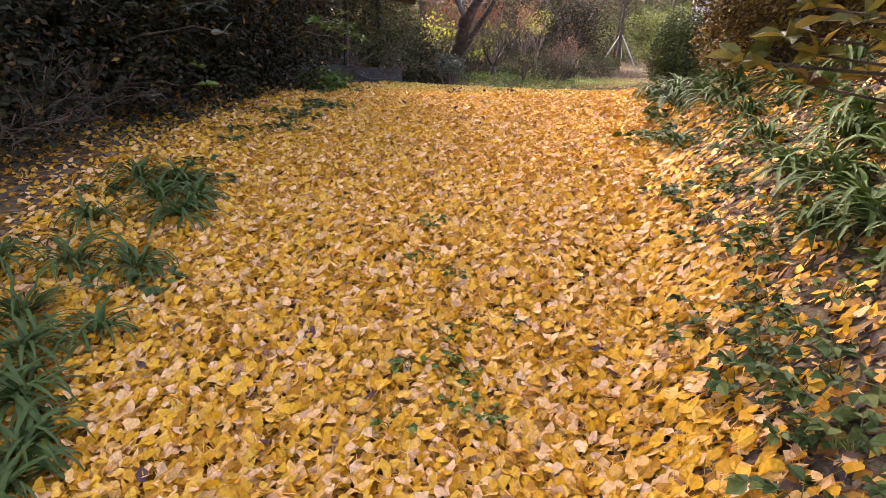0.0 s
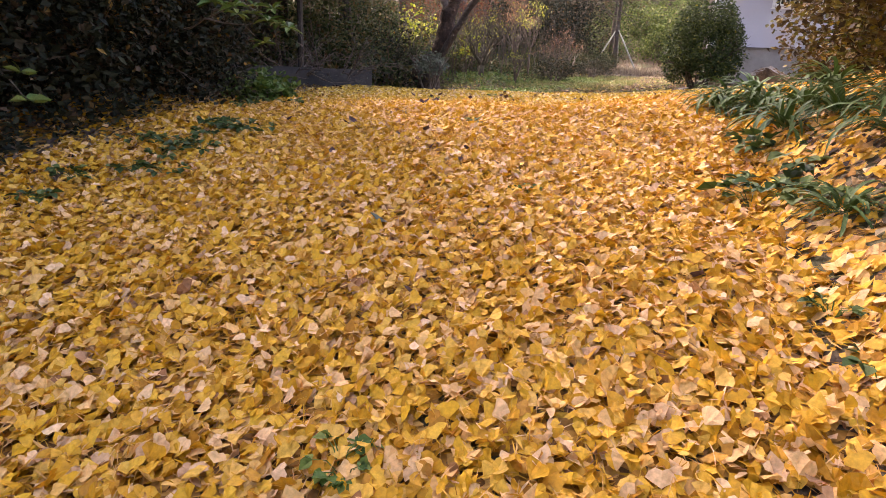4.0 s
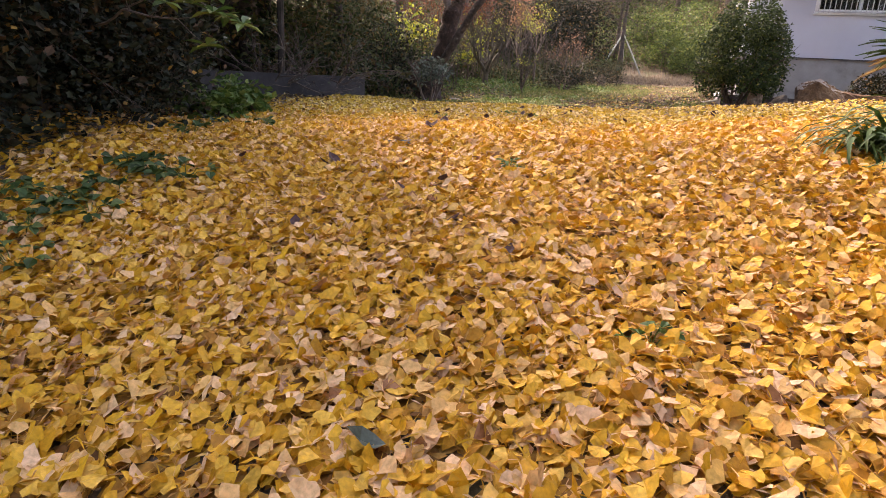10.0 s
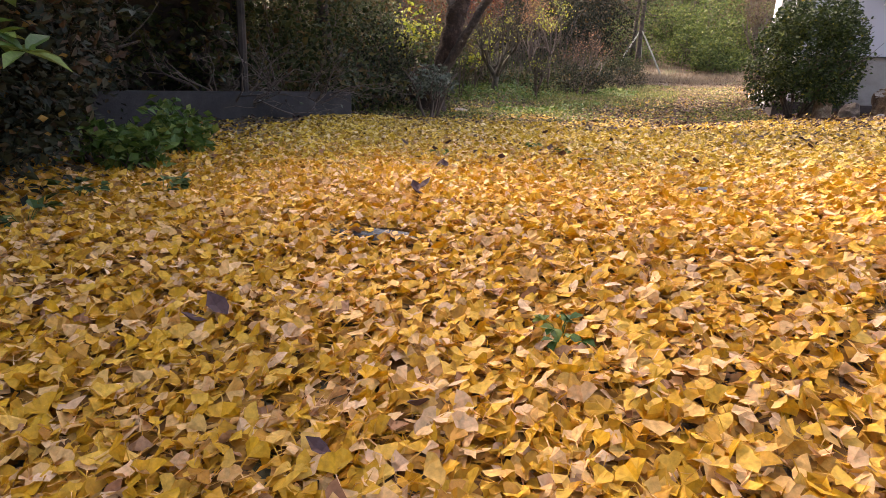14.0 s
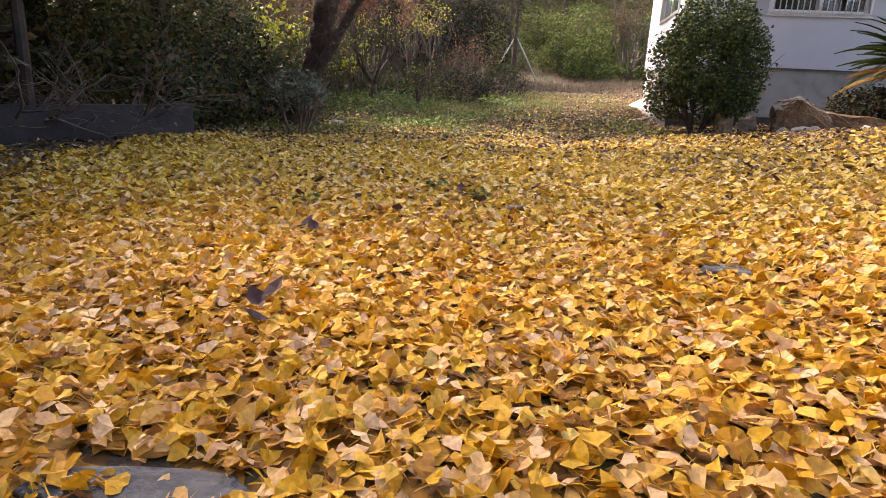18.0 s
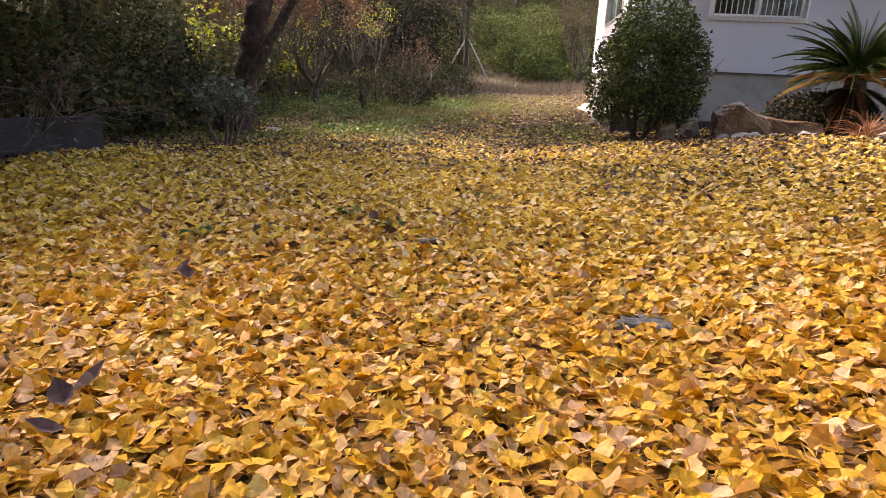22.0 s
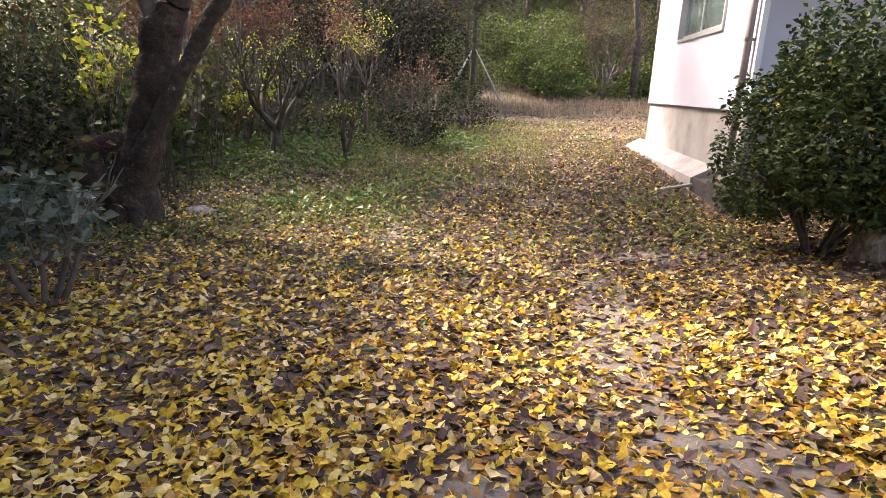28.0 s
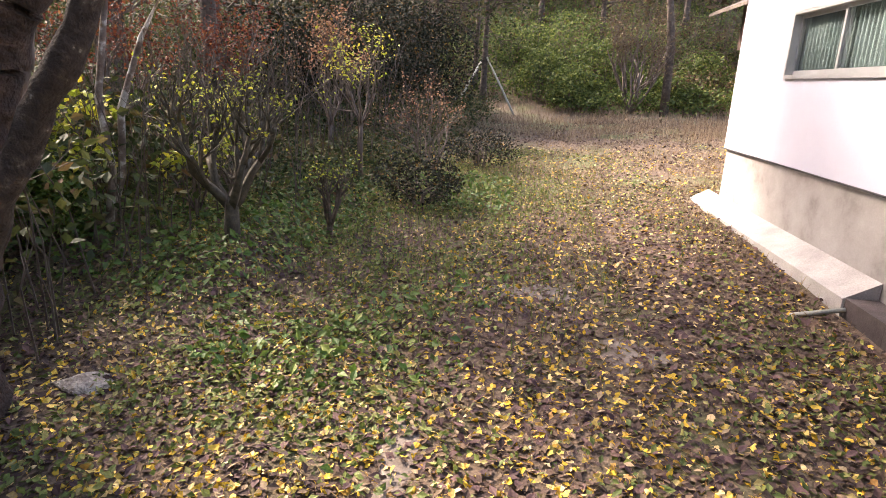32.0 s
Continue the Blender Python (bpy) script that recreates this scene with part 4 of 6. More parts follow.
        if axis == "x":
            part("sill", Geo().box(*bx(a0 - 0.02, a1 + 0.02, -0.055, -0.03, z0 - 0.012, z0 + 0.012)), mat, win)
        if axis == "x":
            return win
        # pleated curtain behind the glass
        n = int((a1 - a0) / 0.008)
        u = np.linspace(a0 + 0.01, a1 - 0.05, n)
        d = 0.13 + 0.016 * np.sin(u * 75)
        rows = []
        for zz in (z0 + 0.06, z1 - 0.06):
            rows.append(np.stack([plane + d, u, np.full(n, zz)], -1) if axis == "y" else np.stack([u, plane + d, np.full(n, zz)], -1))
        q = [(k, k + 1, n + k + 1, n + k) for k in range(n - 1)]
        part("curtain", Geo().add(np.concatenate(rows), q), M_CURTAIN, win, "pale pleated curtain drawn shut", smooth=True)
        return win

    window("window_side", side, "y", wy0, wy1, wz0, wz1, 0.0, "aluminium sliding window", M_ALU)
    win = window("window_front", front, "x", fx0, fx1, fz0, fz1, y0, "white sliding window behind a grille", M_WHITEFRAME)
    for k in range(17):
        x = fx0 + 0.06 + k * (fx1 - fx0 - 0.12) / 16
        part("grille_bar", Geo().tube([(x, y0 - 0.09, fz0 + 0.02), (x, y0 - 0.09, fz1)], 0.009, 8), M_BAR, win)
    for z in (fz0 + 0.03, fz1 - 0.06):
        part("grille_rail", Geo().box((fx0, y0 - 0.105, z), (fx1, y0 - 0.075, z + 0.025)), M_BAR, win)
    # downpipe at the corner
    pipe = part("drainpipe", Geo().tube([(-0.07, y0 + 0.14, zt), (-0.07, y0 + 0.14, 2.0), (-0.07, y0 + 0.14, 0.6), (-0.08, y0 + 0.16, 0.62), (-0.14, y0 + 0.26, 0.57)], 0.042, 12), M_PIPE, root, "brown drainpipe down the corner", smooth=True)
    for z in (1.1, 2.1, 3.1):
        part("pipe_bracket", Geo().box((-0.12, y0 + 0.1, z), (0.0, y0 + 0.18, z + 0.03)), M_PIPE, pipe)
    part("corner_trim", Geo().box((-0.012, y0 - 0.012, zs), (0.05, y0 - 0.0, zt)).box((-0.012, y0, zs), (-0.0, y0 + 0.05, zt)), M_WHITEFRAME, root)
    return root


house()
stick = part("wooden_stick", Geo().tube([(-0.25, -3.98, 0.33), (-0.5, -3.96, 0.27), (-0.74, -3.95, 0.22)], [0.022, 0.024, 0.02], 8), M_POLE, smooth=True)
tagged(stick, "pale wooden stick leaning on the cement step", "stick")


def far_house():
    root = empty("outbuilding", (0, 0, 0), "low white outbuilding with tiled eaves beyond the house", "house")
    part("wall", Geo().box((6.1, 13.5, 0.05), (11, 18, 3.85)), M_BROWNWALL, root, "brown board lower wall")
    part("upper_wall", Geo().box((5.7, 13.54, 3.85), (10.9, 17.96, 5.6)), M_BROWNWALL, root, "brown board wall under the eaves")
    part("base", Geo().box((6.0, 13.4, 0.0), (11.2, 18.2, 0.3)), M_CONCRETE, root)
    roof = empty("roof", (0, 0, 0), "grey tiled roof with deep eaves", "")
    roof.parent = root
    for k in range(20):
        y = 12.9 + k * 0.28
        part("roof_tile", Geo().add([(4.54, y, 5.15), (4.54, y + 0.26, 5.15), (8.3, y + 0.26, 6.9), (8.3, y, 6.9), (4.54, y, 5.27), (4.54, y + 0.26, 5.27), (8.3, y + 0.26, 7.02), (8.3, y, 7.02)], [(3, 2, 1, 0), (4, 5, 6, 7), (0, 1, 5, 4), (1, 2, 6, 5), (2, 3, 7, 6), (3, 0, 4, 7)]), M_TILE, roof)
    w = part("window", pierced("y", 5.62, 0.06, (14.2, 17.3, 3.9, 4.9), (14.26, 17.24, 3.96, 4.84)), M_ALU, root)
    part("pane", Geo().box((5.64, 14.26, 3.96), (5.65, 17.24, 4.84)), M_GLASS, w)


far_house()


# ---- shed ----
def shed():
    root = empty("open_shed", (0, 0, 0), "dark open timber shed with a brown tin roof", "shed")
    e1, e2 = np.array([-0.33, -0.944]), np.array([-0.944, 0.33])      # along the front, and into the depth
    o = np.array([-6.15, -10.35])
    L, D = 3.5, 3.0

    def P(u, w, z):
        p = o + e1 * u + e2 * w
        return (p[0], p[1], z)

    def slab(g, u0, u1, w0, w1, z0, z1, z2=None):
        z2 = z1 if z2 is None else z2
        v = [P(u0, w0, z0), P(u1, w0, z0), P(u1, w1, z0), P(u0, w1, z0), P(u0, w0, z1), P(u1, w0, z1), P(u1, w1, z2), P(u0, w1, z2)]
        return g.add(v, [(3, 2, 1, 0), (4, 5, 6, 7), (0, 1, 5, 4), (1, 2, 6, 5), (2, 3, 7, 6), (3, 0, 4, 7)])

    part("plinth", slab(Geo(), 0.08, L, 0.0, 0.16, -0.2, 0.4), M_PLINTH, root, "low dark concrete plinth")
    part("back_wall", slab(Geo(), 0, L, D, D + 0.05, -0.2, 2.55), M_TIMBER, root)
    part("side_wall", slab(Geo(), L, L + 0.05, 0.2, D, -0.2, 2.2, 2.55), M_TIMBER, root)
    for u, w in ((1.75, 0.06), (L - 0.05, 0.06), (0.0, D - 0.05)):
        p = P(u, w, 0)
        part("post", Geo().tube([(p[0], p[1], -0.2), (p[0] + 0.01, p[1], 1.05), (p[0], p[1], 2.25)], [0.055, 0.05, 0.048], 8), M_TIMBER, root)
    part("beam", slab(Geo(), -0.3, L + 0.3, 0.02, 0.1, 1.88, 2.02), M_TIMBER, root)
    v = [P(-0.5, -0.5, 1.92), P(L + 0.4, -0.5, 1.92), P(L + 0.4, D + 0.4, 2.66), P(-0.5, D + 0.4, 2.66)]
    v += [(a, b, c + 0.05) for a, b, c in v]
    part("roof", Geo().add(v, [(3, 2, 1, 0), (4, 5, 6, 7), (0, 1, 5, 4), (1, 2, 6, 5), (2, 3, 7, 6), (3, 0, 4, 7)]), M_ROOF, root, "rusty brown tin roof")


shed()
slant = part("slanting_trunk", Geo().tube([(-7.74, -8.37, -0.1), (-7.8, -8.37, 0.6), (-7.92, -8.38, 1.5), (-8.05, -8.4, 2.6), (-8.3, -8.4, 4.5)], [0.13, 0.11, 0.1, 0.095, 0.07], 10), M_TIMBER, smooth=True)
tagged(slant, "dark bare slanting tree trunk beside the shed", "tree")


# ---- shrubs and trees ----
def foliage(geo, centres, spread, per, leaf, r, width=0.32, flat=0.6, template=None):
    """Leaves in loose clusters round the given places."""
    c = np.repeat(np.asarray(centres, float), per, 0)
    n = len(c)
    p = c + r.normal(0, 1, (n, 3)) * spread
    scatter(geo, template or (QUICK if n > 4000 and leaf > 0.06 else OVAL4), p, r.uniform(0.65, 1.25, n) * leaf, r.normal(-0.2, flat, n), r.normal(0, flat, n), r.uniform(0, 6.283, n))




def grow(geo, start, way, length, radius, depth, r, tips, spread=0.55, up=0.15, splits=(2, 3), bend=0.2, shrink=0.7, sides=4):
    """A branch that forks and tapers; the ends are gathered in tips."""
    n = 4
    pts, d = [np.array(start, float)], np.array(way, float)
    d /= np.linalg.norm(d)
    for _ in range(n):
        d = d + r.normal(0, bend, 3) * 0.5 + np.array([0, 0, up * 0.3])
        d /= np.linalg.norm(d)
        pts.append(pts[-1] + d * length / n)
    end = radius * (0.62 if depth else 0.25)
    geo.tube(pts, np.linspace(radius, end, n + 1), sides if radius > 0.012 else 3)
    tips.append(pts[-1]) if depth == 0 else None
    if depth:
        for _ in range(r.integers(splits[0], splits[1] + 1)):
            w = d + r.normal(0, spread, 3) + np.array([0, 0, up])
            k = pts[r.integers(2, n + 1)]
            grow(geo, k, w, length * shrink * r.uniform(0.8, 1.2), end * 0.95, depth - 1, r, tips, spread, up, splits, bend, shrink, sides)


def shell_points(n, radii, r, low=-0.8, thick=0.3, lumps=6, lump=0.16, square=1.0):
    """Points in the outer layer of a lumpy ellipsoid."""
    d = r.normal(0, 1, (n * 2, 3))
    d /= np.linalg.norm(d, axis=1)[:, None]
    d = d[d[:, 2] > low][:n]
    axes = r.normal(0, 1, (lumps, 3))
    axes /= np.linalg.norm(axes, axis=1)[:, None]
    bulge = 1 + lump * (np.max(d @ axes.T, axis=1) - 0.6) * 2
    k = (1 - thick * r.random(len(d)) ** 1.5) * bulge * (1 + 0.07 * r.random(len(d)) ** 6)
    d = np.sign(d) * np.abs(d) ** square
    return d * k[:, None] * np.asarray(radii)


def round_bush(name, place, radii, n, leaf, mat, label, seed, trunk=0.3, stems=5, width=0.32, group="", bark=None, template=None, thick=0.35, lump=0.16, low=-0.8, square=1.0):
    """A shrub: forking stems inside a leafy shell with gaps."""
    r = np.random.default_rng(seed)
    root = empty(name, (place[0], place[1], float(height(place[0], place[1])) if len(place) < 3 else place[2]), label, "bush", group)
    tips = []
    h = radii[2]
    for k in range(stems):
        wood = Geo()
        a = 6.283 * k / stems + r.uniform(0, 1)
        grow(wood, (0.05 * math.cos(a), 0.05 * math.sin(a), -0.05), (0.45 * math.cos(a), 0.45 * math.sin(a), 1), trunk + h * 0.75, 0.028, 2, r, tips, 0.5, 0.2)
        part("stem", wood, bark or M_TWIG, root, smooth=True)
    g = Geo()
    pts = shell_points(n, radii, r, low, thick, 7, lump, square) + [0, 0, trunk + h]
    foliage(g, pts, leaf * 0.5, 3, leaf, r, width, 0.7, template)
    part("foliage", g, mat, root)
    return root


# the clipped round bush before the house
round_bush("camellia_bush", (-0.13, -7.1), (0.62, 0.62, 0.76), 6800, 0.058, M_CAMELLIA, "rounded glossy green evergreen bush before the white house", 301, 0.2, 7, 0.3, bark=M_BARK, thick=0.6, lump=0.5, low=-0.85, square=0.8)

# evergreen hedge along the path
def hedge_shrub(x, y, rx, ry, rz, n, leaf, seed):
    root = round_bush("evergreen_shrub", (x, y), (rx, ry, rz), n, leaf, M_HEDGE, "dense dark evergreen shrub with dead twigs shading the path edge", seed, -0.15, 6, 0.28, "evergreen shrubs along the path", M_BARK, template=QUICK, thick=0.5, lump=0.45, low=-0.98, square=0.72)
    r = np.random.default_rng(seed + 900)
    # bare twigs and withered leaves caught in the outer layer
    twigs, tips = Geo(), []
    for p in shell_points(26, (rx * 0.85, ry * 0.85, rz * 0.85), r, -0.9, 0.2):
        grow(twigs, p + [0, 0, rz - 0.15], p * (1, 1, 0.5) + r.normal(0, 0.5, 3), 0.5, 0.007, 2, r, tips, 0.6, 0.0)
    part("dead_twigs", twigs, M_BARK, root, "grey-brown bare twigs")
    dead = Geo()
    foliage(dead, shell_points(260, (rx, ry, rz), r, -0.95, 0.25) + [0, 0, rz - 0.15], 0.05, 2, leaf * 1.2, r, 0.3, 0.8, QUICK)
    part("withered_leaves", dead, M_RUSTDARK, root, "brown withered leaves")
    return root


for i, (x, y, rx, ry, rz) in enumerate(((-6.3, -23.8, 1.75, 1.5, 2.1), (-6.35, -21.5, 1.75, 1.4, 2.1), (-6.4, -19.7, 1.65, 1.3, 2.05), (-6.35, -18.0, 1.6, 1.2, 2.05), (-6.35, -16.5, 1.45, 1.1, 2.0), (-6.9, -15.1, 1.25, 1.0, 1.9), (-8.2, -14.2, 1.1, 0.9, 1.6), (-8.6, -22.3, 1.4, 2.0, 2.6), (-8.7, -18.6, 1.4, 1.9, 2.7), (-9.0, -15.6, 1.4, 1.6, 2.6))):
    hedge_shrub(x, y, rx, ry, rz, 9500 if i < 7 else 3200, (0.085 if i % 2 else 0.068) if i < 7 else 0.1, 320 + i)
# tall wood on the hill side behind the hedge
def big_tree(name, place, tall, crown, n, mat, label, seed, girth=0.16, leaf=0.13, bare=0.35, lean=(0, 0), group="", bark=None, depth=3):
    r = np.random.default_rng(seed)
    x, y = place
    root = empty(name, (x, y, float(height(x, y)) - 0.05), label, "tree", group)
    wood, tips = Geo(), []
    s = np.linspace(0, 1, 7)
    trunk = np.stack([lean[0] * s ** 1.3 + r.normal(0, 0.05, 7) * s, lean[1] * s ** 1.3 + r.normal(0, 0.05, 7) * s, s * tall * 0.8], -1)
    wood.tube(trunk, girth * (1 - 0.72 * s) * np.where(s < 0.05, 1.35, 1), 9)
    for k in range(9):
        i = r.uniform(bare, 1.0)
        p = np.array([np.interp(i, s, trunk[:, c]) for c in range(3)])
        a = r.uniform(0, 6.283)
        grow(wood, p, (math.cos(a), math.sin(a), r.uniform(0.15, 0.9)), crown * r.uniform(0.5, 0.85), girth * 0.33, depth - 1, r, tips, 0.5, 0.12)
    part("trunk", wood, bark or M_BARK, root, smooth=True)
    if n:
        g = Geo()
        tips = np.array(tips)
        foliage(g, tips[r.integers(0, len(tips), n)], crown * 0.16, 3, leaf, r, 0.3, 0.7, QUICK)
        part("crown", g, mat, root)
    return root


WOOD = "woodland trees"
# (x, y): the tall wood stands dense beside the path and open beyond the yard
spots = ((-9.2, -24), (-9.8, -20.5), (-9.4, -17), (-10.2, -13.2), (-11.5, -9.5), (-14.0, -5.5), (-13.5, -1.5), (-12.5, 4.5), (-15.5, 1.5), (-9.0, 12.0), (-12.5, 9.5), (-6.6, 13.0), (-9.5, 15.5), (-16.5, 6), (-14, -9), (-13, -16), (-14.5, -22), (-12.5, 12), (-5.0, 17.5), (0.5, 20.5), (4.5, 22), (-2.2, 23), (-8.5, 19), (-8.6, -10.4), (-12.0, -7.4), (-8.4, -12.6), (-8.3, -15.0), (-8.0, -17.4), (-8.3, -20.0), (-8.2, -22.6))
first = big_tree("woodland_tree", spots[0], 9.0, 2.6, 2600, M_WOODS, "tall evergreen tree in the dark wood", 401, group=WOOD, leaf=0.16)
second = big_tree("woodland_tree", spots[1], 10.5, 2.9, 2400, M_WOODS, "tall evergreen tree in the dark wood", 402, group=WOOD, leaf=0.17, bare=0.25)
third = big_tree("woodland_tree", spots[2], 8.0, 2.4, 900, M_WOODS, "tall thin-leaved tree in the dark wood", 403, group=WOOD, leaf=0.13, bare=0.2, depth=4)
for i, (x, y) in enumerate(spots[3:]):
    src = third if y > -16 else (first, second)[i % 2]
    copy_thing(src, pose(x, y, float(height(x, y)) - 0.05, 0, 0, 67 * i % 360) @ Matrix.Scale(0.85 + 0.07 * (i % 5) + (0.3 if x > -9 and y < -9 else 0), 4))

fourth = big_tree("woodland_tree", (-10.0, -26.6), 13.0, 3.0, 2700, M_WOODS, "very tall broad evergreen tree, added to shade path and yard", 404, 0.2, 0.28, 0.45, group=WOOD)
# added crowns that block sun and sky; those right and behind are unseen
for i, (x, y, k) in enumerate(((-10.6, -18.8, 0.9), (-8.4, -21.2, 0.7), (-8.4, -17.8, 0.65), (-9.6, -24.0, 0.9), (-10.8, -21.6, 0.9), (7.0, -10.2, 0.9), (4.6, -21.4, 0.75), (5.2, -24.6, 0.85), (1.5, -29.0, 0.9), (-3.5, -29.5, 0.9))):
    copy_thing(fourth, pose(x, y, float(height(x, y)) - 0.05, 0, 0, 101 * i % 360) @ Matrix.Scale(k, 4))

# unseen trees right of the yard, added to keep sky off the front wall
for i, (x, y) in enumerate(((4.9, -11.2), (5.8, -8.6), (5.2, -14.0), (7.8, -7.2), (8.0, -11.5))):
    copy_thing((first, second)[i % 2], pose(x, y, float(height(x, y)) - 0.05, 0, 0, 70 * i) @ Matrix.Scale(0.9, 4))
# two more crowns, placed to shade the near wall and the yard
for i, (x, y, k) in enumerate(((-8.6, 1.2, 0.85), (-8.9, -7.0, 0.72))):
    copy_thing(fourth, pose(x, y, float(height(x, y)) - 0.05, 0, 0, 50 + 140 * i) @ Matrix.Scale(k, 4))
copy_thing(third, pose(-12.2, 3.4, float(height(-12.2, 3.4)) - 0.05, 0, 0, 133) @ Matrix.Scale(0.9, 4))
# added so that its thin crown softens the sun on the leaf carpet
copy_thing(third, pose(-10.3, -9.0, float(height(-10.3, -9.0)) - 0.05, 0, 0, 40) @ Matrix.Scale(1.15, 4))
copy_thing(third, pose(-11.2, -6.4, float(height(-11.2, -6.4)) - 0.05, 0, 0, 200) @ Matrix.Scale(1.1, 4))


# undergrowth in the wood and on the slope, too dense to count
def undergrowth(name, n, box, density, mat, label, seed, leaf, tall, per=5):
    g = Geo()
    x, y, r = picked(n, box, lambda a, b: density(a, b) * ~in_house(a, b) * ~((a > 5.2) & (b > 13) & (b < 19)), seed)
    lumps = value_noise(x, y, 0.45, seed + 1) * 0.75 + value_noise(x, y, 1.3, seed + 2) * 0.35
    z = height(x, y) + tall * (1 - 0.45 * sstep(-6.5, -4, y) * sstep(6, 3, y)) * lumps * r.random(len(x)) ** 0.45
    foliage(g, np.stack([x, y, z], -1), leaf * 0.9, per, leaf, r, 0.3, 0.7, QUICK)
    return tagged(part(name, g, mat), label, "undergrowth", kind="stuff")


undergrowth("dark_undergrowth", 28000, (-18, -13, -6.6, 22), lambda x, y: sstep(-6.3, -8.5, x + 0.12 * (y + 4)) * sstep(-13.5, -9, y), M_WOODS, "dark tangled undergrowth in the wood", 501, 0.13, 3.0)
undergrowth("hedge_underwood", 14000, (-12, -26, -6.2, -12), lambda x, y: sstep(-6.8, -7.8, x + 0.25 * sstep(-17, -13, y) * 4), M_WOODS, "dark tangled wood behind the hedge", 503, 0.14, 3.2, 4)
undergrowth("wood_edge_undergrowth", 13000, (-11, -3, -3.8, 14), lambda x, y: sstep(-4.6, -6.4, x - 0.12 * (y - 2)) * sstep(-3.0, 0.5, y), M_WOODS, "brownish scrub at the edge of the wood", 505, 0.09, 1.7)
undergrowth("brown_slope_scrub", 9000, (-9, 13, 12, 30), lambda x, y: sstep(0, 2, y - np.interp(x, [-2.6, -0.6], [16.4, 13.4])) * sstep(0.45, 0.75, value_noise(x, y, 0.3, 77)), M_BROWNSCRUB, "brown leafless scrub on the far slope", 517, 0.12, 2.6)
undergrowth("green_slope", 15000, (-7, 12.5, 12, 30), lambda x, y: sstep(0, 1.8, y - np.interp(x, [-2.6, -0.6], [16.0, 13.2])), M_SLOPE, "bright green scrub on the far slope", 511, 0.14, 1.2)
undergrowth("far_scrub", 12000, (-30, 20, 30, 48), lambda x, y: sstep(20, 26, y), M_BROWNSCRUB, "dense scrub high on the far hill", 515, 0.34, 5.0)


def thicket(name, n, box, density, mat, label, seed, lo, hi):
    """Bare stalks, too many to count."""
    x, y, r = picked(n, box, lambda a, b: density(a, b) * ~in_house(a, b), seed)
    g = Geo()
    for px, py in zip(x, y):
        h, a, l = r.uniform(lo, hi), r.uniform(0, 6.283), min(abs(r.normal(0, 0.22)), 0.45)
        z = float(height(px, py))
        d = np.array([math.cos(a) * l, math.sin(a) * l, 1.0])
        p1 = np.array([px, py, z]) + d * h * 0.5
        p2 = p1 + (d + r.normal(0, 0.25, 3)) * h * 0.5
        g.tube([(px, py, z - 0.05), p1, p2], [0.011, 0.008, 0.003], 3)
        for _ in range(3):
            q = p1 + (p2 - p1) * r.random()
            g.tube([q, q + (d + r.normal(0, 0.4, 3)) * h * 0.2], [0.005, 0.002], 3)
    return tagged(part(name, g, mat), label, "undergrowth", kind="stuff")


thicket("bare_thicket", 900, (-11, -9, -5.0, 8), lambda x, y: sstep(-5.2, -7.0, x - 0.1 * (y - 2)) * sstep(-9.5, -5, y), M_TWIG, "bare brown stalks and twigs under the trees", 531, 0.6, 2.4)
thicket("slope_thicket", 420, (-9, 15, 9, 26), lambda x, y: sstep(15, 17, y), M_TWIG, "bare pale stalks on the far slope", 532, 0.8, 2.6)


def multi_stem(name, place, height_m, stems, label, mat, seed, radius=0.05, leaf=0.05, n=0, lean=0.5, bark=None, depth=3, spread=0.42, category="tree", leafmat=None, up=0.25, forkz=0.0, group=""):
    """A tree or bush that forks near the ground into several stems."""
    r = np.random.default_rng(seed)
    root = empty(name, (place[0], place[1], float(height(*place))), label, category, group)
    tips = []
    if forkz:
        part("trunk", Geo().tube([(0, 0, -0.1), (0.01, 0, forkz * 0.5), (0.02, 0, forkz)], [radius * 1.7, radius * 1.35, radius * 1.25], 9), bark or M_BARK, root, smooth=True)
    for k in range(stems):
        wood = Geo()
        a = 6.283 * k / stems + r.uniform(-0.3, 0.3)
        grow(wood, (0.02 + 0.01 * math.cos(a), 0.01 * math.sin(a), forkz * 0.85), (lean * math.cos(a), lean * math.sin(a), 1), height_m * 0.42, radius, depth, r, tips, spread, up)
        part("stem", wood, bark or M_BARK, root, smooth=True)
    if n:
        g = Geo()
        t = np.array(tips)
        foliage(g, t[r.integers(0, len(t), n)], height_m * 0.045, 2, leaf, r, 0.35, 0.7)
        part("foliage", g, leafmat or M_COVER, root)
    return root


multi_stem("small_garden_tree", (-6.34, -3.03), 1.5, 6, "small bare garden tree forking low into many gnarled stems", None, 601, 0.062, 0.045, 220, 0.75, M_BARK_OLIVE, depth=4, forkz=0.4, leafmat=M_YELLOWGREEN)
multi_stem("small_garden_tree", (-5.5, -2.1), 0.9, 5, "small bare shrubby tree with fine twigs", None, 602, 0.03, 0.045, 60, 0.5, depth=4, forkz=0.2, leafmat=M_YELLOWGREEN)
multi_stem("pale_branched_tree", (-5.9, 1.1), 1.5, 5, "pale grey slender tree with upswept branches", None, 603, 0.026, 0.06, 200, 0.5, M_BARK_PALE, 4, forkz=1.1, leafmat=M_YELLOWGREEN)
multi_stem("red_maple", (-7.9, 0.2), 2.0, 6, "red-leaved maple at the edge of the wood", None, 604, 0.03, 0.06, 900, 0.5, M_TWIG, 4, forkz=0.7, leafmat=M_RED)
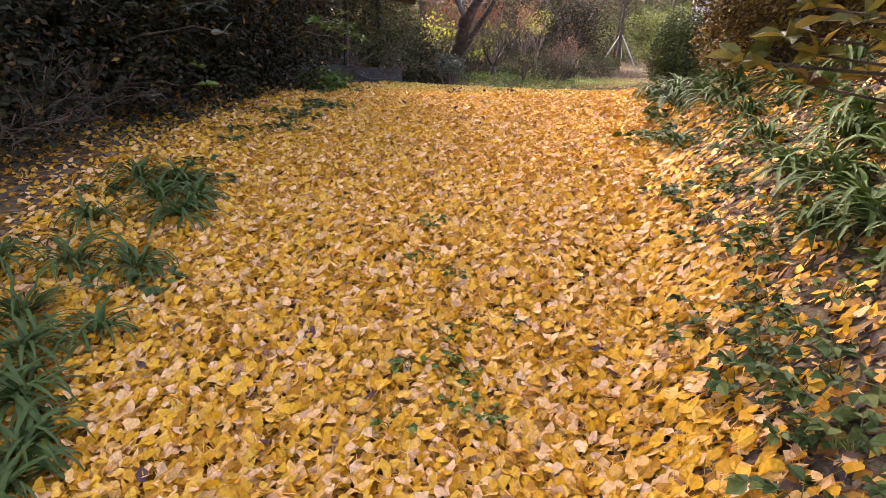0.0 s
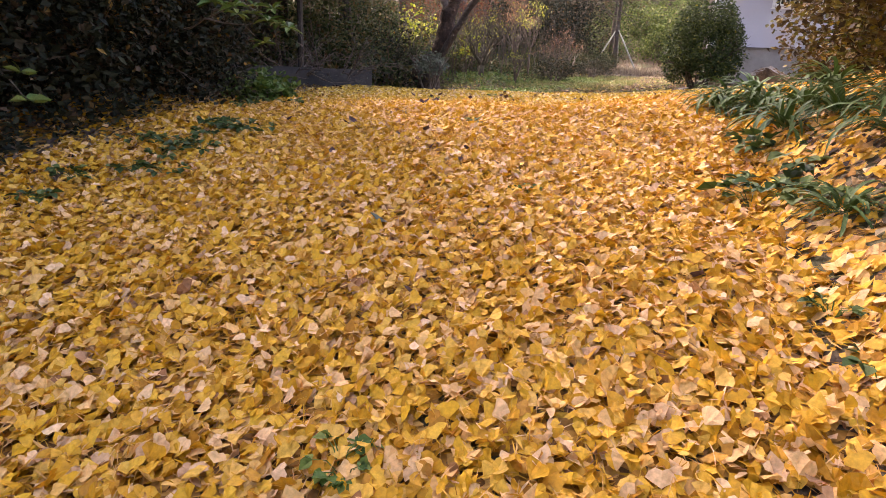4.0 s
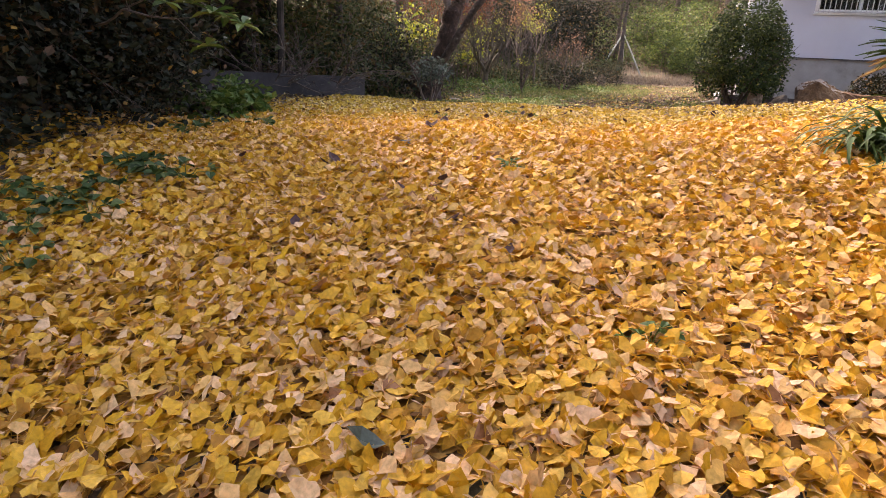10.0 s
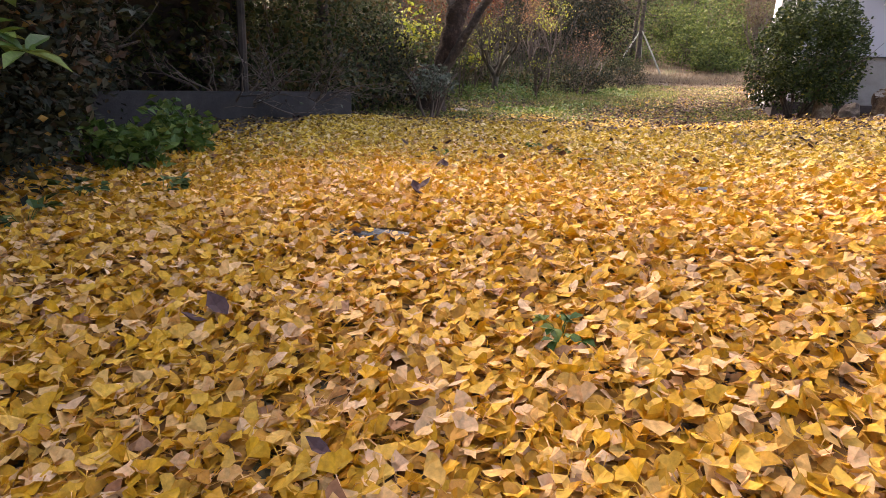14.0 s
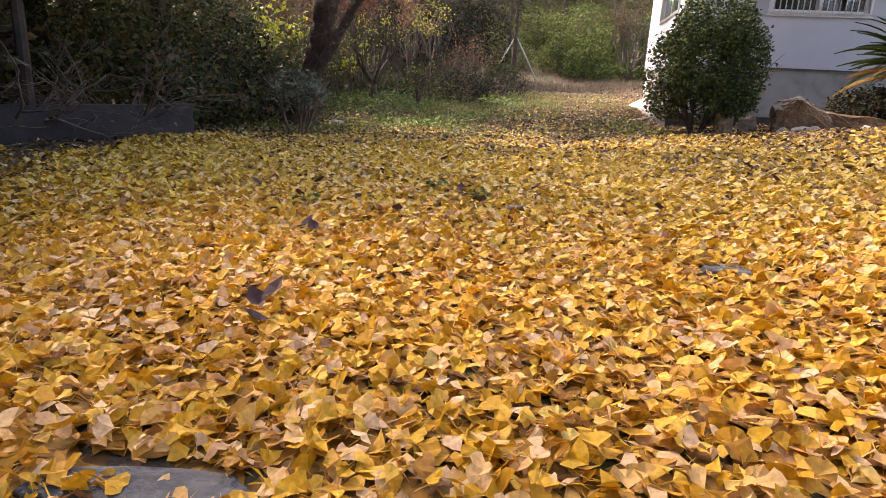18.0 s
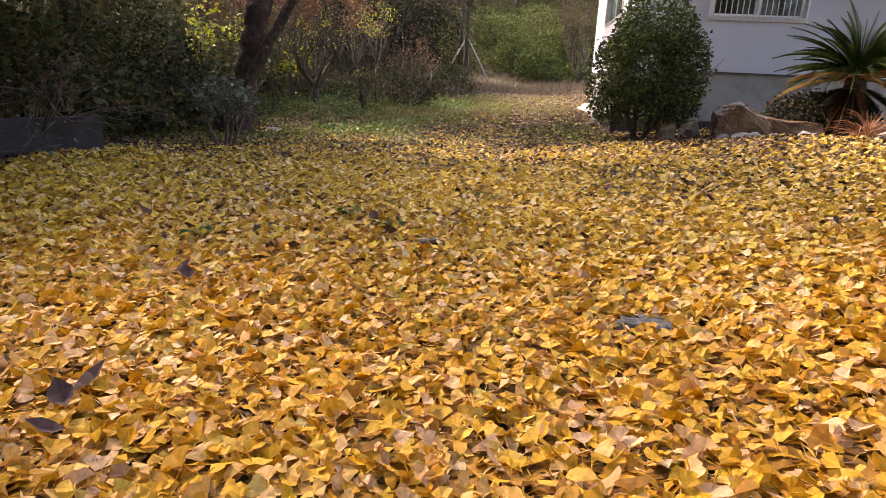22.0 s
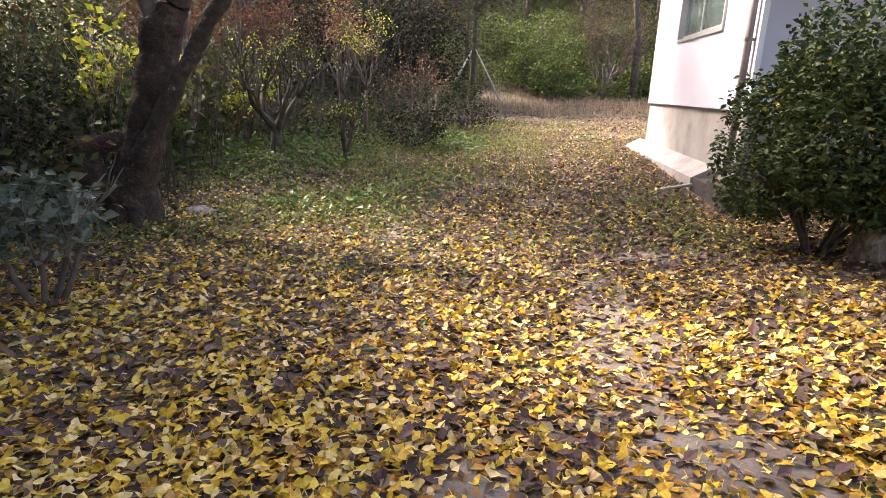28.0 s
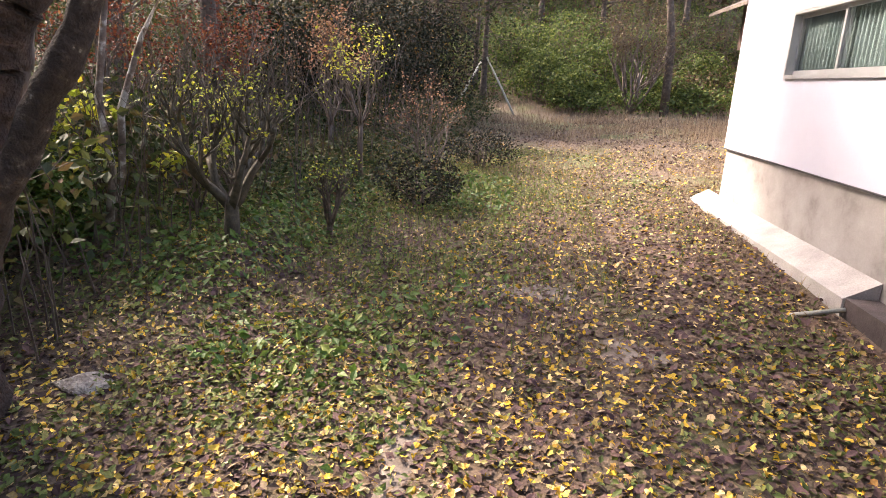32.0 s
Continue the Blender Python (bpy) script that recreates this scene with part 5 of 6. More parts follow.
multi_stem("red_maple", (-6.9, 2.6), 1.9, 6, "rust-leaved maple at the edge of the wood", None, 605, 0.03, 0.06, 600, 0.5, M_TWIG, 4, forkz=0.7, leafmat=M_RUST)
multi_stem("red_maple", (-8.9, -1.3), 2.1, 6, "red-leaved maple at the edge of the wood", None, 615, 0.03, 0.06, 800, 0.55, M_TWIG, 4, forkz=0.6, leafmat=M_RED)
multi_stem("bare_shrub", (-7.2, -1.2), 1.7, 7, "bare twiggy shrub under the trees", None, 606, 0.025, 0.05, 150, 0.6, M_TWIG, 4, leafmat=M_YELLOWGREEN, category="bush")
multi_stem("bare_shrub", (-4.9, 2.6), 1.8, 7, "brown twiggy shrub at the wood edge", None, 607, 0.022, 0.05, 260, 0.7, M_TWIG, 4, leafmat=M_RUST, category="bush")
multi_stem("bare_shrub", (-6.75, -11.0), 1.4, 8, "grey bare shrub sprawling over the shed plinth", None, 608, 0.022, 0.05, 60, 1.2, M_TWIG, 4, leafmat=M_GREYLEAF, category="bush", up=0.0)
multi_stem("bare_shrub", (-7.05, -12.0), 1.4, 8, "grey bare shrub sprawling before the dark shed", None, 609, 0.022, 0.05, 60, 1.2, M_TWIG, 4, leafmat=M_GREYLEAF, category="bush", up=0.0)
for i, (x, y, k) in enumerate(((-5.0, -20.8, 1.5), (-4.9, -21.6, 1.2), (-5.3, -19.9, 1.3))):
    multi_stem("bare_shrub", (x, y), k, 6, "bare grey-purple twigs sprawling at the hedge foot", None, 610 + 20 * i, 0.014, 0.05, 16, 1.1, M_TWIG, 4, leafmat=M_AMBER, category="bush", up=0.0)
multi_stem("brown_bush", (1.0, 14.5), 3.8, 9, "brown leafless bushy tree on the far slope", None, 611, 0.05, 0.09, 1300, 0.45, M_TWIG, 4, leafmat=M_BROWNSCRUB, category="tree")
multi_stem("yellow_leaved_shrub", (-8.1, -4.7), 2.3, 5, "shrub with bright yellow-green leaves", None, 612, 0.018, 0.12, 90, 0.35, M_TWIG_PALE, 2, leafmat=M_YELLOWGREEN, category="bush")
multi_stem("yellow_leaved_shrub", (-8.3, -3.0), 1.7, 6, "shrub with bright yellow-green leaves", None, 613, 0.018, 0.11, 160, 0.5, M_TWIG, 2, leafmat=M_YELLOWGREEN, category="bush")
multi_stem("yellow_leaved_shrub", (-7.2, -2.2), 1.3, 6, "low shrub with yellow-green leaves", None, 614, 0.015, 0.09, 160, 0.6, M_TWIG, 2, leafmat=M_YELLOWGREEN, category="bush")
round_bush("grey_leaved_shrub", (-5.6, -8.87), (0.36, 0.36, 0.3), 190, 0.085, M_GREYLEAF, "low grey-green broad-leaved shrub beside the yard", 621, 0.3, 4, 0.22, thick=0.7)
round_bush("wood_edge_bush", (-4.6, -0.2), (0.75, 0.6, 0.42), 700, 0.06, M_HEDGE, "low dark bush at the edge of the wood", 622, 0.0, 6, 0.3, thick=0.6)
round_bush("wood_edge_bush", (-3.9, 3.4), (0.8, 0.7, 0.4), 700, 0.06, M_HEDGE, "low dark bush at the edge of the wood", 623, 0.0, 6, 0.3, thick=0.6)
round_bush("wood_edge_bush", (-7.6, -7.2), (0.9, 0.9, 0.8), 900, 0.07, M_HEDGE, "dark evergreen bush beside the leaning tree", 624, 0.0, 6, 0.3, thick=0.6, lump=0.3)
round_bush("wood_edge_bush", (-8.0, -9.2), (1.2, 1.2, 1.4), 1800, 0.08, M_WOODS, "dark evergreen bush behind the yard", 625, 0.0, 6, 0.3, thick=0.6, lump=0.3)
round_bush("wood_edge_bush", (-9.2, -6.6), (1.4, 1.4, 1.8), 2200, 0.09, M_WOODS, "dark evergreen bush behind the yard", 626, 0.0, 6, 0.3, thick=0.6, lump=0.3)
for i, (x, y, k) in enumerate(((-8.6, -5.2, 0.9), (-9.4, -4.0, 1.1), (-8.4, -3.6, 0.6), (-10.4, -5.6, 1.3))):
    round_bush("wood_edge_bush", (x, y), (k, k, k * 0.8), 1400, 0.08, M_WEED if i == 2 else M_CAMELLIA, "leafy green bush at the edge of the wood", 680 + i, 0.0, 5, 0.3, template=QUICK, thick=0.6, lump=0.35)
for i, (x, y, k, h) in enumerate(((-6.9, 7.4, 1.3, 1.6), (-6.2, 10.8, 1.4, 1.9), (-7.6, 14.8, 1.5, 2.1), (-8.6, 5.2, 1.3, 1.7), (-8.2, 11.5, 1.6, 2.3))):
    round_bush("evergreen_thicket", (x, y), (k, k, h), 3000, 0.1, M_HEDGE, "tall dark evergreen thicket at the edge of the wood", 690 + i, -0.1, 5, 0.3, "evergreen thickets beyond the yard", M_BARK, template=QUICK, thick=0.6, lump=0.4)
for i, (x, y, k, h) in enumerate(((-0.9, 15.6, 1.0, 0.9), (0.2, 17.2, 1.3, 1.2), (-2.2, 17.4, 1.1, 0.9), (1.6, 16.0, 0.9, 0.7), (2.9, 15.2, 0.9, 0.7), (-0.7, 19.2, 1.5, 1.3), (2.2, 18.8, 1.4, 1.2), (-3.2, 19.5, 1.3, 1.1), (4.2, 17.0, 1.1, 0.9))):
    round_bush("slope_bush", (x, y), (k, k * 0.8, h), 900, 0.13, M_SLOPE, "rounded yellow-green bush on the far slope", 760 + i, -0.2, 5, 0.3, "bushes on the far slope", M_BARK, template=QUICK, thick=0.45, lump=0.4)
for i, (x, y, k) in enumerate(((-5.85, -14.79, 0.22), (-5.7, -14.1, 0.2), (-5.45, -14.8, 0.2), (-6.2, -13.7, 0.24))):
    round_bush("fresh_green_shrub", (x, y), (k, k, k * 0.75), 90, 0.1, M_WEED, "fresh green leafy shrub at the hedge foot", 627 + 30 * i, 0.0, 5, 0.26, "fresh shrubs at the hedge foot", thick=0.8)
for i, (x, y, rx, rz) in enumerate(((1.20, -17.52, 0.87, 0.80), (1.75, -16.73, 0.90, 0.80), (2.75, -17.86, 1.02, 0.86), (1.25, -15.67, 0.80, 0.60))):
    round_bush("amber_shrub", (x, y), (rx, rx, rz), 4600, 0.05, M_AMBER, "amber and green autumn shrub on the bank", 628 + i, -0.1, 7, 0.36, "amber shrubs on the bank", M_BARK, template=QUICK, thick=0.55, lump=0.35, low=-0.95)

for i, (x, y, rx, rz) in enumerate(((2.45, -21.7, 1.0, 1.2), (2.4, -23.8, 1.2, 1.3), (2.7, -19.6, 1.0, 1.1))):
    round_bush("rhododendron_bush", (x, y), (rx, rx * 1.1, rz), 2600, 0.11, M_OLIVELEAF, "broad-leaved evergreen bush on the bank beside the path", 650 + i, 0.25, 7, 0.26, "rhododendrons on the bank", M_BARK, thick=0.6, lump=0.35)


# ---- leaning old tree ----
def leaning_tree():
    x0, y0 = -6.7, -6.28
    z0 = float(height(x0, y0))
    root = empty("leaning_old_tree", (x0, y0, z0), "old dark-barked tree leaning over the yard, multi-stemmed", "tree")
    r = np.random.default_rng(70)

    def limb(pts, rad, name="limb", mat=M_BARK_OLD, label=""):
        pts = np.array(pts) - (x0, y0, z0)
        s = np.linspace(0, 1, 34)
        k = np.linspace(0, 1, len(pts))
        fine = np.stack([np.interp(s, k, pts[:, c]) for c in range(3)], -1)
        fine[1:-1] = (fine[:-2] + 2 * fine[1:-1] + fine[2:]) / 4
        g = Geo().tube(fine, np.interp(s, np.linspace(0, 1, len(rad)), rad) * (1 + 0.04 * r.normal(0, 1, len(s))), 16)
        v = g.v[0]
        for p in v:
            p += 0.035 * min(1.0, max(rad) / 0.15) * np.array(noise.noise_vector(Vector(p) * 5.0)) + 0.014 * np.array(noise.noise_vector(Vector(p) * 16.0))
        v += 0.008 * np.stack([np.sin(9 * v[:, 2] + 5 * v[:, 0]), np.sin(8 * v[:, 2] + 4 * v[:, 1] + 1), 0 * v[:, 2]], -1)
        return part(name, g, mat, root, label, smooth=True)

    limb([(-6.72, -6.28, z0 - 0.15), (-6.68, -6.28, 0.2), (-6.58, -6.28, 0.53), (-6.4, -6.28, 1.05), (-6.28, -6.28, 1.5), (-6.22, -6.25, 1.95)], [0.34, 0.27, 0.21, 0.18, 0.19, 0.2], "trunk")
    limb([(-6.5, -6.42, 0.55), (-6.2, -6.48, 0.98), (-5.86, -6.5, 1.52), (-5.62, -6.5, 1.9), (-5.39, -6.5, 2.27), (-4.95, -6.45, 3.1), (-4.7, -6.3, 4.3)], [0.1, 0.09, 0.085, 0.08, 0.075, 0.065, 0.05], mat=M_BARK_LICHEN, label="slanting stem with pale lichen patches")
    limb([(-6.22, -6.25, 1.85), (-6.08, -6.22, 2.15), (-5.9, -6.2, 2.5), (-5.7, -6.0, 3.5), (-5.8, -5.7, 5.0)], [0.18, 0.15, 0.12, 0.09, 0.06])
    limb([(-6.26, -6.25, 1.85), (-6.42, -6.2, 2.2), (-6.75, -6.1, 2.7), (-7.1, -6.0, 3.4), (-7.3, -5.8, 4.4)], [0.1, 0.08, 0.06, 0.045, 0.03], mat=M_BARK_PALE, label="paler bark on this limb")
    limb([(-6.3, -6.1, 1.7), (-6.5, -5.9, 2.1), (-6.6, -5.6, 2.8), (-6.7, -5.3, 4.4)], [0.065, 0.052, 0.042, 0.03], mat=M_BARK_PALE, label="paler bark on this limb")
    limb([(-6.2, -6.2, 1.7), (-6.1, -6.0, 2.1), (-6.15, -5.8, 2.8), (-6.1, -5.5, 4.2)], [0.065, 0.052, 0.042, 0.03], mat=M_BARK_PALE, label="paler bark on this limb")
    for a in ((-7.0, -6.45), (-6.45, -6.6), (-7.05, -6.1)):
        limb([(-6.68, -6.28, 0.22), ((a[0] - 6.68) / 2, (a[1] - 6.28) / 2, 0.1), (a[0], a[1], z0 - 0.04)], [0.14, 0.1, 0.05], "root")
    limb([(-6.75, -6.4, 0.12), (-6.95, -6.45, 0.3), (-7.1, -6.45, 0.5), (-7.0, -6.42, 0.68), (-6.7, -6.35, 0.8)], [0.1, 0.18, 0.2, 0.15, 0.06], "burl")
    crown, tips = Geo(), []
    for p, w in (((-4.7, -6.3, 4.3), (0.5, -0.1, 0.8)), ((-5.8, -5.7, 5.0), (0.0, 0.3, 1)), ((-7.3, -5.8, 4.4), (-0.5, 0.1, 0.9)), ((-6.7, -5.3, 4.4), (0, 0.4, 1)), ((-5.0, -6.45, 3.1), (0.6, -0.4, 0.5))):
        grow(crown, np.array(p) - (x0, y0, z0), w, 1.5, 0.045, 3, r, tips, 0.5, 0.1)
    part("crown_wood", crown, M_BARK, root, smooth=True)
    g = Geo()
    t = np.array(tips)
    foliage(g, t[r.integers(0, len(t), 500)], 0.25, 3, 0.09, r, 0.35, 0.7, QUICK)
    part("crown", g, M_WOODS, root)


leaning_tree()
for i, (a, b, c) in enumerate((((-7.9, -3.0, 0.2), (-7.55, -3.0, 1.7), (-6.85, -2.9, 3.2)), ((-7.8, -3.1, 0.2), (-7.7, -3.15, 1.8), (-7.2, -3.0, 4.2)))):
    g = Geo().tube(np.array([a, tuple((np.array(a) + b) / 2 + (0.09, 0.03, 0)), b, tuple((np.array(b) + c) / 2 + (-0.1, 0.04, 0)), c]), [0.05, 0.043, 0.038, 0.03, 0.018], 8)
    tagged(part("birch_tree", g, M_BIRCH, smooth=True), "slim pale-barked trunk in the wood", "tree", "pale trunks in the wood")
g = Geo().tube([(2.2, 14.0, 1.2), (2.15, 14.0, 3.6), (1.85, 14.0, 5.5), (1.8, 14.1, 9)], [0.16, 0.14, 0.12, 0.06], 8)
tagged(part("bare_tree", g, M_BARK, smooth=True), "tall bare trunk on the far slope", "tree")


# ---- staked tree ----
def staked_tree():
    x0, y0, top = -4.5, 15.2, 3.2
    big_tree("staked_young_tree", (x0, y0), 9.0, 1.9, 1000, M_WOODS, "young dark tree held by wooden props", 640, 0.14, 0.16, 0.3)
    for x, y in ((-3.19, 14.47), (-5.6, 15.0), (-4.4, 16.3)):
        z = float(height(x, y))
        p = part("wooden_prop", Geo().tube([(x, y, z - 0.05), ((x + x0) / 2, (y + y0) / 2, (z + top) / 2), (x0, y0, top)], [0.042, 0.04, 0.036], 8), M_POLE, smooth=True)
        tagged(p, "weathered pole propping the young tree", "pole", "props of the young tree")
    tie = part("tie_rope", Geo().tube([(x0 + a, y0 + b, top - 0.1 + c) for a, b, c in ((-0.16, -0.13, 0), (0.16, -0.13, 0.04), (0.16, 0.13, 0.02), (-0.16, 0.13, 0), (-0.16, -0.13, -0.02))], 0.022, 6), M_TWIG)
    tagged(tie, "rope tying the props to the young tree", "rope")


staked_tree()


# ---- dry grass ----
def grass(name, n, box, density, mat, label, seed, lo, hi, width=0.004):
    x, y, r = picked(n, box, lambda a, b: density(a, b) * ~in_house(a, b), seed)
    c = len(x)
    ln, a, lean = r.uniform(lo, hi, c), r.uniform(0, 6.283, c), r.normal(0.35, 0.25, c)
    s = np.array([0, 0.4, 0.75, 1.0])
    run = np.sin(lean)[:, None] * ln[:, None] * s ** 1.8
    rise = ln[:, None] * s * np.cos(lean * 0.7)[:, None]
    z = height(x, y)
    mid = np.stack([x[:, None] + np.cos(a)[:, None] * run, y[:, None] + np.sin(a)[:, None] * run, z[:, None] + rise], -1)
    side = r.uniform(0, 6.283, c)
    w = width * np.array([1, 0.9, 0.6, 0.1])
    across = np.stack([np.cos(side), np.sin(side), np.zeros(c)], -1)[:, None] * w[None, :, None]
    v = np.stack([mid - across, mid + across], 2).reshape(-1, 3)
    q = np.array([(k * 2, k * 2 + 1, k * 2 + 3, k * 2 + 2) for k in range(3)])
    f = q[None] + (np.arange(c) * 8)[:, None, None]
    return tagged(part(name, Geo().add(v, f.reshape(-1, 4)), mat), label, "grass", kind="stuff")


grass("tall_dry_weeds", 22000, (-7.0, 5.0, 6.5, 17.0), lambda x, y: sstep(7.0, 9.5, y + 0.35 * np.clip(x + 1, -2, 3)) * (0.2 + 0.8 * sstep(0.3, 0.7, value_noise(x, y, 0.8, 31))), M_WEEDSTALK, "brown dead weeds along the foot of the slope", 701, 0.1, 0.36, 0.006)
grass("short_dry_grass", 46000, (-5.5, -5.0, 6.5, 11.0), lambda x, y: sstep(-4.5, 0.5, y + 0.4 * (x + 1)) * (0.15 + 0.85 * sstep(0.3, 0.7, value_noise(x, y, 1.2, 33))), M_DRY, "short straw-coloured grass", 702, 0.04, 0.13, 0.004)
grass("wall_foot_grass", 900, (-1.1, -5.5, -0.28, 1.6), lambda x, y: 0.8 * sstep(-1.1, -0.35, x), M_DRY, "dry grass along the cement step", 703, 0.05, 0.14, 0.003)
grass("green_grass", 16000, (-7.5, -6.0, -2.0, 3.5), lambda x, y: (0.2 + 0.8 * value_noise(x, y, 0.9, 36)) * sstep(-6, -3, y), M_COVER, "short yellow-green grass and weeds", 704, 0.05, 0.15, 0.004)


# ---- rocks, stump, cycad before the house ----
def rock(name, place, size, turn, mat, label, seed, group=""):
    r = np.random.default_rng(seed)
    bm = bmesh.new()
    bmesh.ops.create_icosphere(bm, subdivisions=4, radius=1.0)
    ax = r.normal(0, 1, (14, 3)) * (1, 1, 0.7)
    ax /= np.linalg.norm(ax, axis=1)[:, None]
    cut = r.uniform(0.5, 0.85, 14)
    for v in bm.verts:
        p = np.array(v.co)
        for a, c in zip(ax, cut):
            d = p @ a
            if d > c:
                p = p - a * (d - c)
        n = noise.noise(Vector(p * 2.3) + Vector((seed, 0, 0))) * 0.1 + noise.noise(Vector(p * 6) + Vector((0, seed, 0))) * 0.05 + noise.noise(Vector(p * 15) + Vector((0, seed, 3))) * 0.025
        p = p * (1.15 + n)
        v.co = Vector((p[0] * size[0], p[1] * size[1], p[2] * size[2]))
    me = bpy.data.meshes.new(name)
    bm.to_mesh(me)
    bm.free()
    me.materials.append(mat)
    ob = new(name, me)
    ob.matrix_basis = pose(*place, 0, 0, turn)
    return tagged(ob, label, "rock", group)


def hull_rock(points, mat, label, seed, top):
    bm = bmesh.new()
    c = Vector([sum(p[k] for p in points) / len(points) for k in range(3)])
    for p in points:
        bm.verts.new(Vector(p) - c)
    bmesh.ops.convex_hull(bm, input=bm.verts)
    bmesh.ops.triangulate(bm, faces=bm.faces)
    bmesh.ops.subdivide_edges(bm, edges=bm.edges, cuts=6, use_grid_fill=True)
    for v in bm.verts:
        v.co += noise.noise_vector(v.co * 4 + Vector((seed, 0, 0))) * 0.05 + noise.noise_vector(v.co * 13) * 0.03 + noise.noise_vector(v.co * 31) * 0.01
    bm.normal_update()
    # faces that point up take the top material
    for f in bm.faces:
        f.material_index = 1 if f.normal.z > 0.72 else 0
    me = bpy.data.meshes.new("garden_rock")
    bm.to_mesh(me)
    bm.free()
    me.materials.append(mat)
    me.materials.append(top)
    ob = new("garden_rock", me)
    ob.location = c
    return tagged(ob, label, "rock", "garden rocks")


def on_ground(x, y, up=0.0):
    return (x, y, float(height(x, y)) + up)


hull_rock([(0.9, -7.35, 0.2), (0.95, -6.9, 0.2), (1.6, -6.9, 0.2), (1.75, -7.35, 0.2), (0.86, -7.3, 0.6), (0.84, -7.15, 0.7), (1.15, -7.32, 0.78), (1.62, -7.25, 0.62), (1.2, -7.05, 0.84), (0.98, -7.05, 0.76), (1.5, -7.0, 0.72)], M_ROCK, "large rusty brown rock with a pale ridged top", 11, M_ROCK_TOP)
hull_rock([(1.5, -7.3, 0.2), (1.5, -6.8, 0.2), (2.45, -6.75, 0.2), (2.5, -7.25, 0.2), (1.55, -7.22, 0.6), (2.2, -7.15, 0.62), (2.42, -7.0, 0.56), (1.6, -6.95, 0.64)], M_ROCK, "long low rusty brown rock", 12, M_ROCK)
for i, (x, y, s) in enumerate(((0.88, -7.62, 0.13), (1.08, -7.75, 0.22), (1.3, -7.65, 0.12), (1.92, -7.65, 0.17), (2.05, -7.6, 0.13), (2.85, -7.9, 0.3), (1.5, -7.7, 0.1))):
    rock("pale_stone", on_ground(x, y, s * 0.2), (s * 0.8, s * 0.6, s * (0.25 if i == 1 else 0.5)), 40 * i, M_STONE, "small pale broken stone before the house", 20 + i, "pale stones before the house")
rock("field_stone", on_ground(-6.2, -5.75, -0.04), (0.24, 0.17, 0.1), 10, M_ROCK_TOP, "weathered grey stone half sunk among weeds", 31)
rock("garden_rock", on_ground(0.75, -6.6, 0.1), (0.16, 0.16, 0.16), 10, M_CONCRETE_DARK, "dark round stone on the kerb", 32)


def stump():
    r = np.random.default_rng(5)
    x, y = 0.2, -7.28
    n, rings = 16, []
    th = np.arange(n) * 2 * np.pi / n
    for z, k in ((-0.1, 0.16), (0.05, 0.13), (0.16, 0.115), (0.27, 0.12), (0.31, 0.1)):
        rad = k * (1 + 0.18 * np.sin(3 * th + 1) + r.normal(0, 0.05, n))
        rings.append(np.stack([np.cos(th) * rad, np.sin(th) * rad, z + (0.05 * np.sin(2 * th) + r.normal(0, 0.02, n)) * (z > 0.2)], -1))
    v = np.concatenate([*rings, [[0, 0, 0.24]]])
    q = [(a * n + k, a * n + (k + 1) % n, (a + 1) * n + (k + 1) % n, (a + 1) * n + k) for a in range(4) for k in range(n)]
    t = [(4 * n + k, 4 * n + (k + 1) % n, 5 * n) for k in range(n)]
    tagged(part("tree_stump", Geo().add(v, q, t), M_STUMP, at=pose(x, y, float(height(x, y)), 0, 0, 0)), "crumbling pale brown stump beside the round bush", "stump")


stump()


def frond(geo_rib, geo_leaf, start, a, length, up, sag, r, leaf=0.16):
    s = np.linspace(0, 1, 12)
    ang = up - sag * s
    run, rise = np.cumsum(np.cos(ang)) * length / 12, np.cumsum(np.sin(ang)) * length / 12
    mid = np.stack([np.cos(a) * run, np.sin(a) * run, rise], -1) + start
    geo_rib.tube(mid, np.linspace(0.012, 0.003, 12), 5)
    k = 60
    u = np.linspace(0.14, 1, k)
    p = np.stack([np.interp(u, s, mid[:, c]) for c in range(3)], -1)
    ln = leaf * np.sin(np.clip(u * 1.05, 0, 1) * 2.7 + 0.25).clip(0.25, 1)
    for sgn in (-1, 1):
        dirs = a + sgn * (1.15 - 0.35 * u)
        tip = p + np.stack([np.cos(dirs), np.sin(dirs), 0.42 + 0.05 * r.normal(0, 1, k)], -1) * ln[:, None] * 0.92
        w = np.stack([np.cos(np.full(k, a)), np.sin(np.full(k, a)), np.zeros(k)], -1) * 0.009
        v = np.stack([p - w, p + w, (p + tip) / 2 + w + [0, 0, 0.004], tip, (p + tip) / 2 - w + [0, 0, 0.004]], 1)
        f = np.array([(0, 1, 2, 4)])[None] + (np.arange(k) * 5)[:, None, None]
        t = np.array([(4, 2, 3)])[None] + (np.arange(k) * 5)[:, None, None]
        geo_leaf.add(v.reshape(-1, 3), f.reshape(-1, 4), t.reshape(-1, 3))


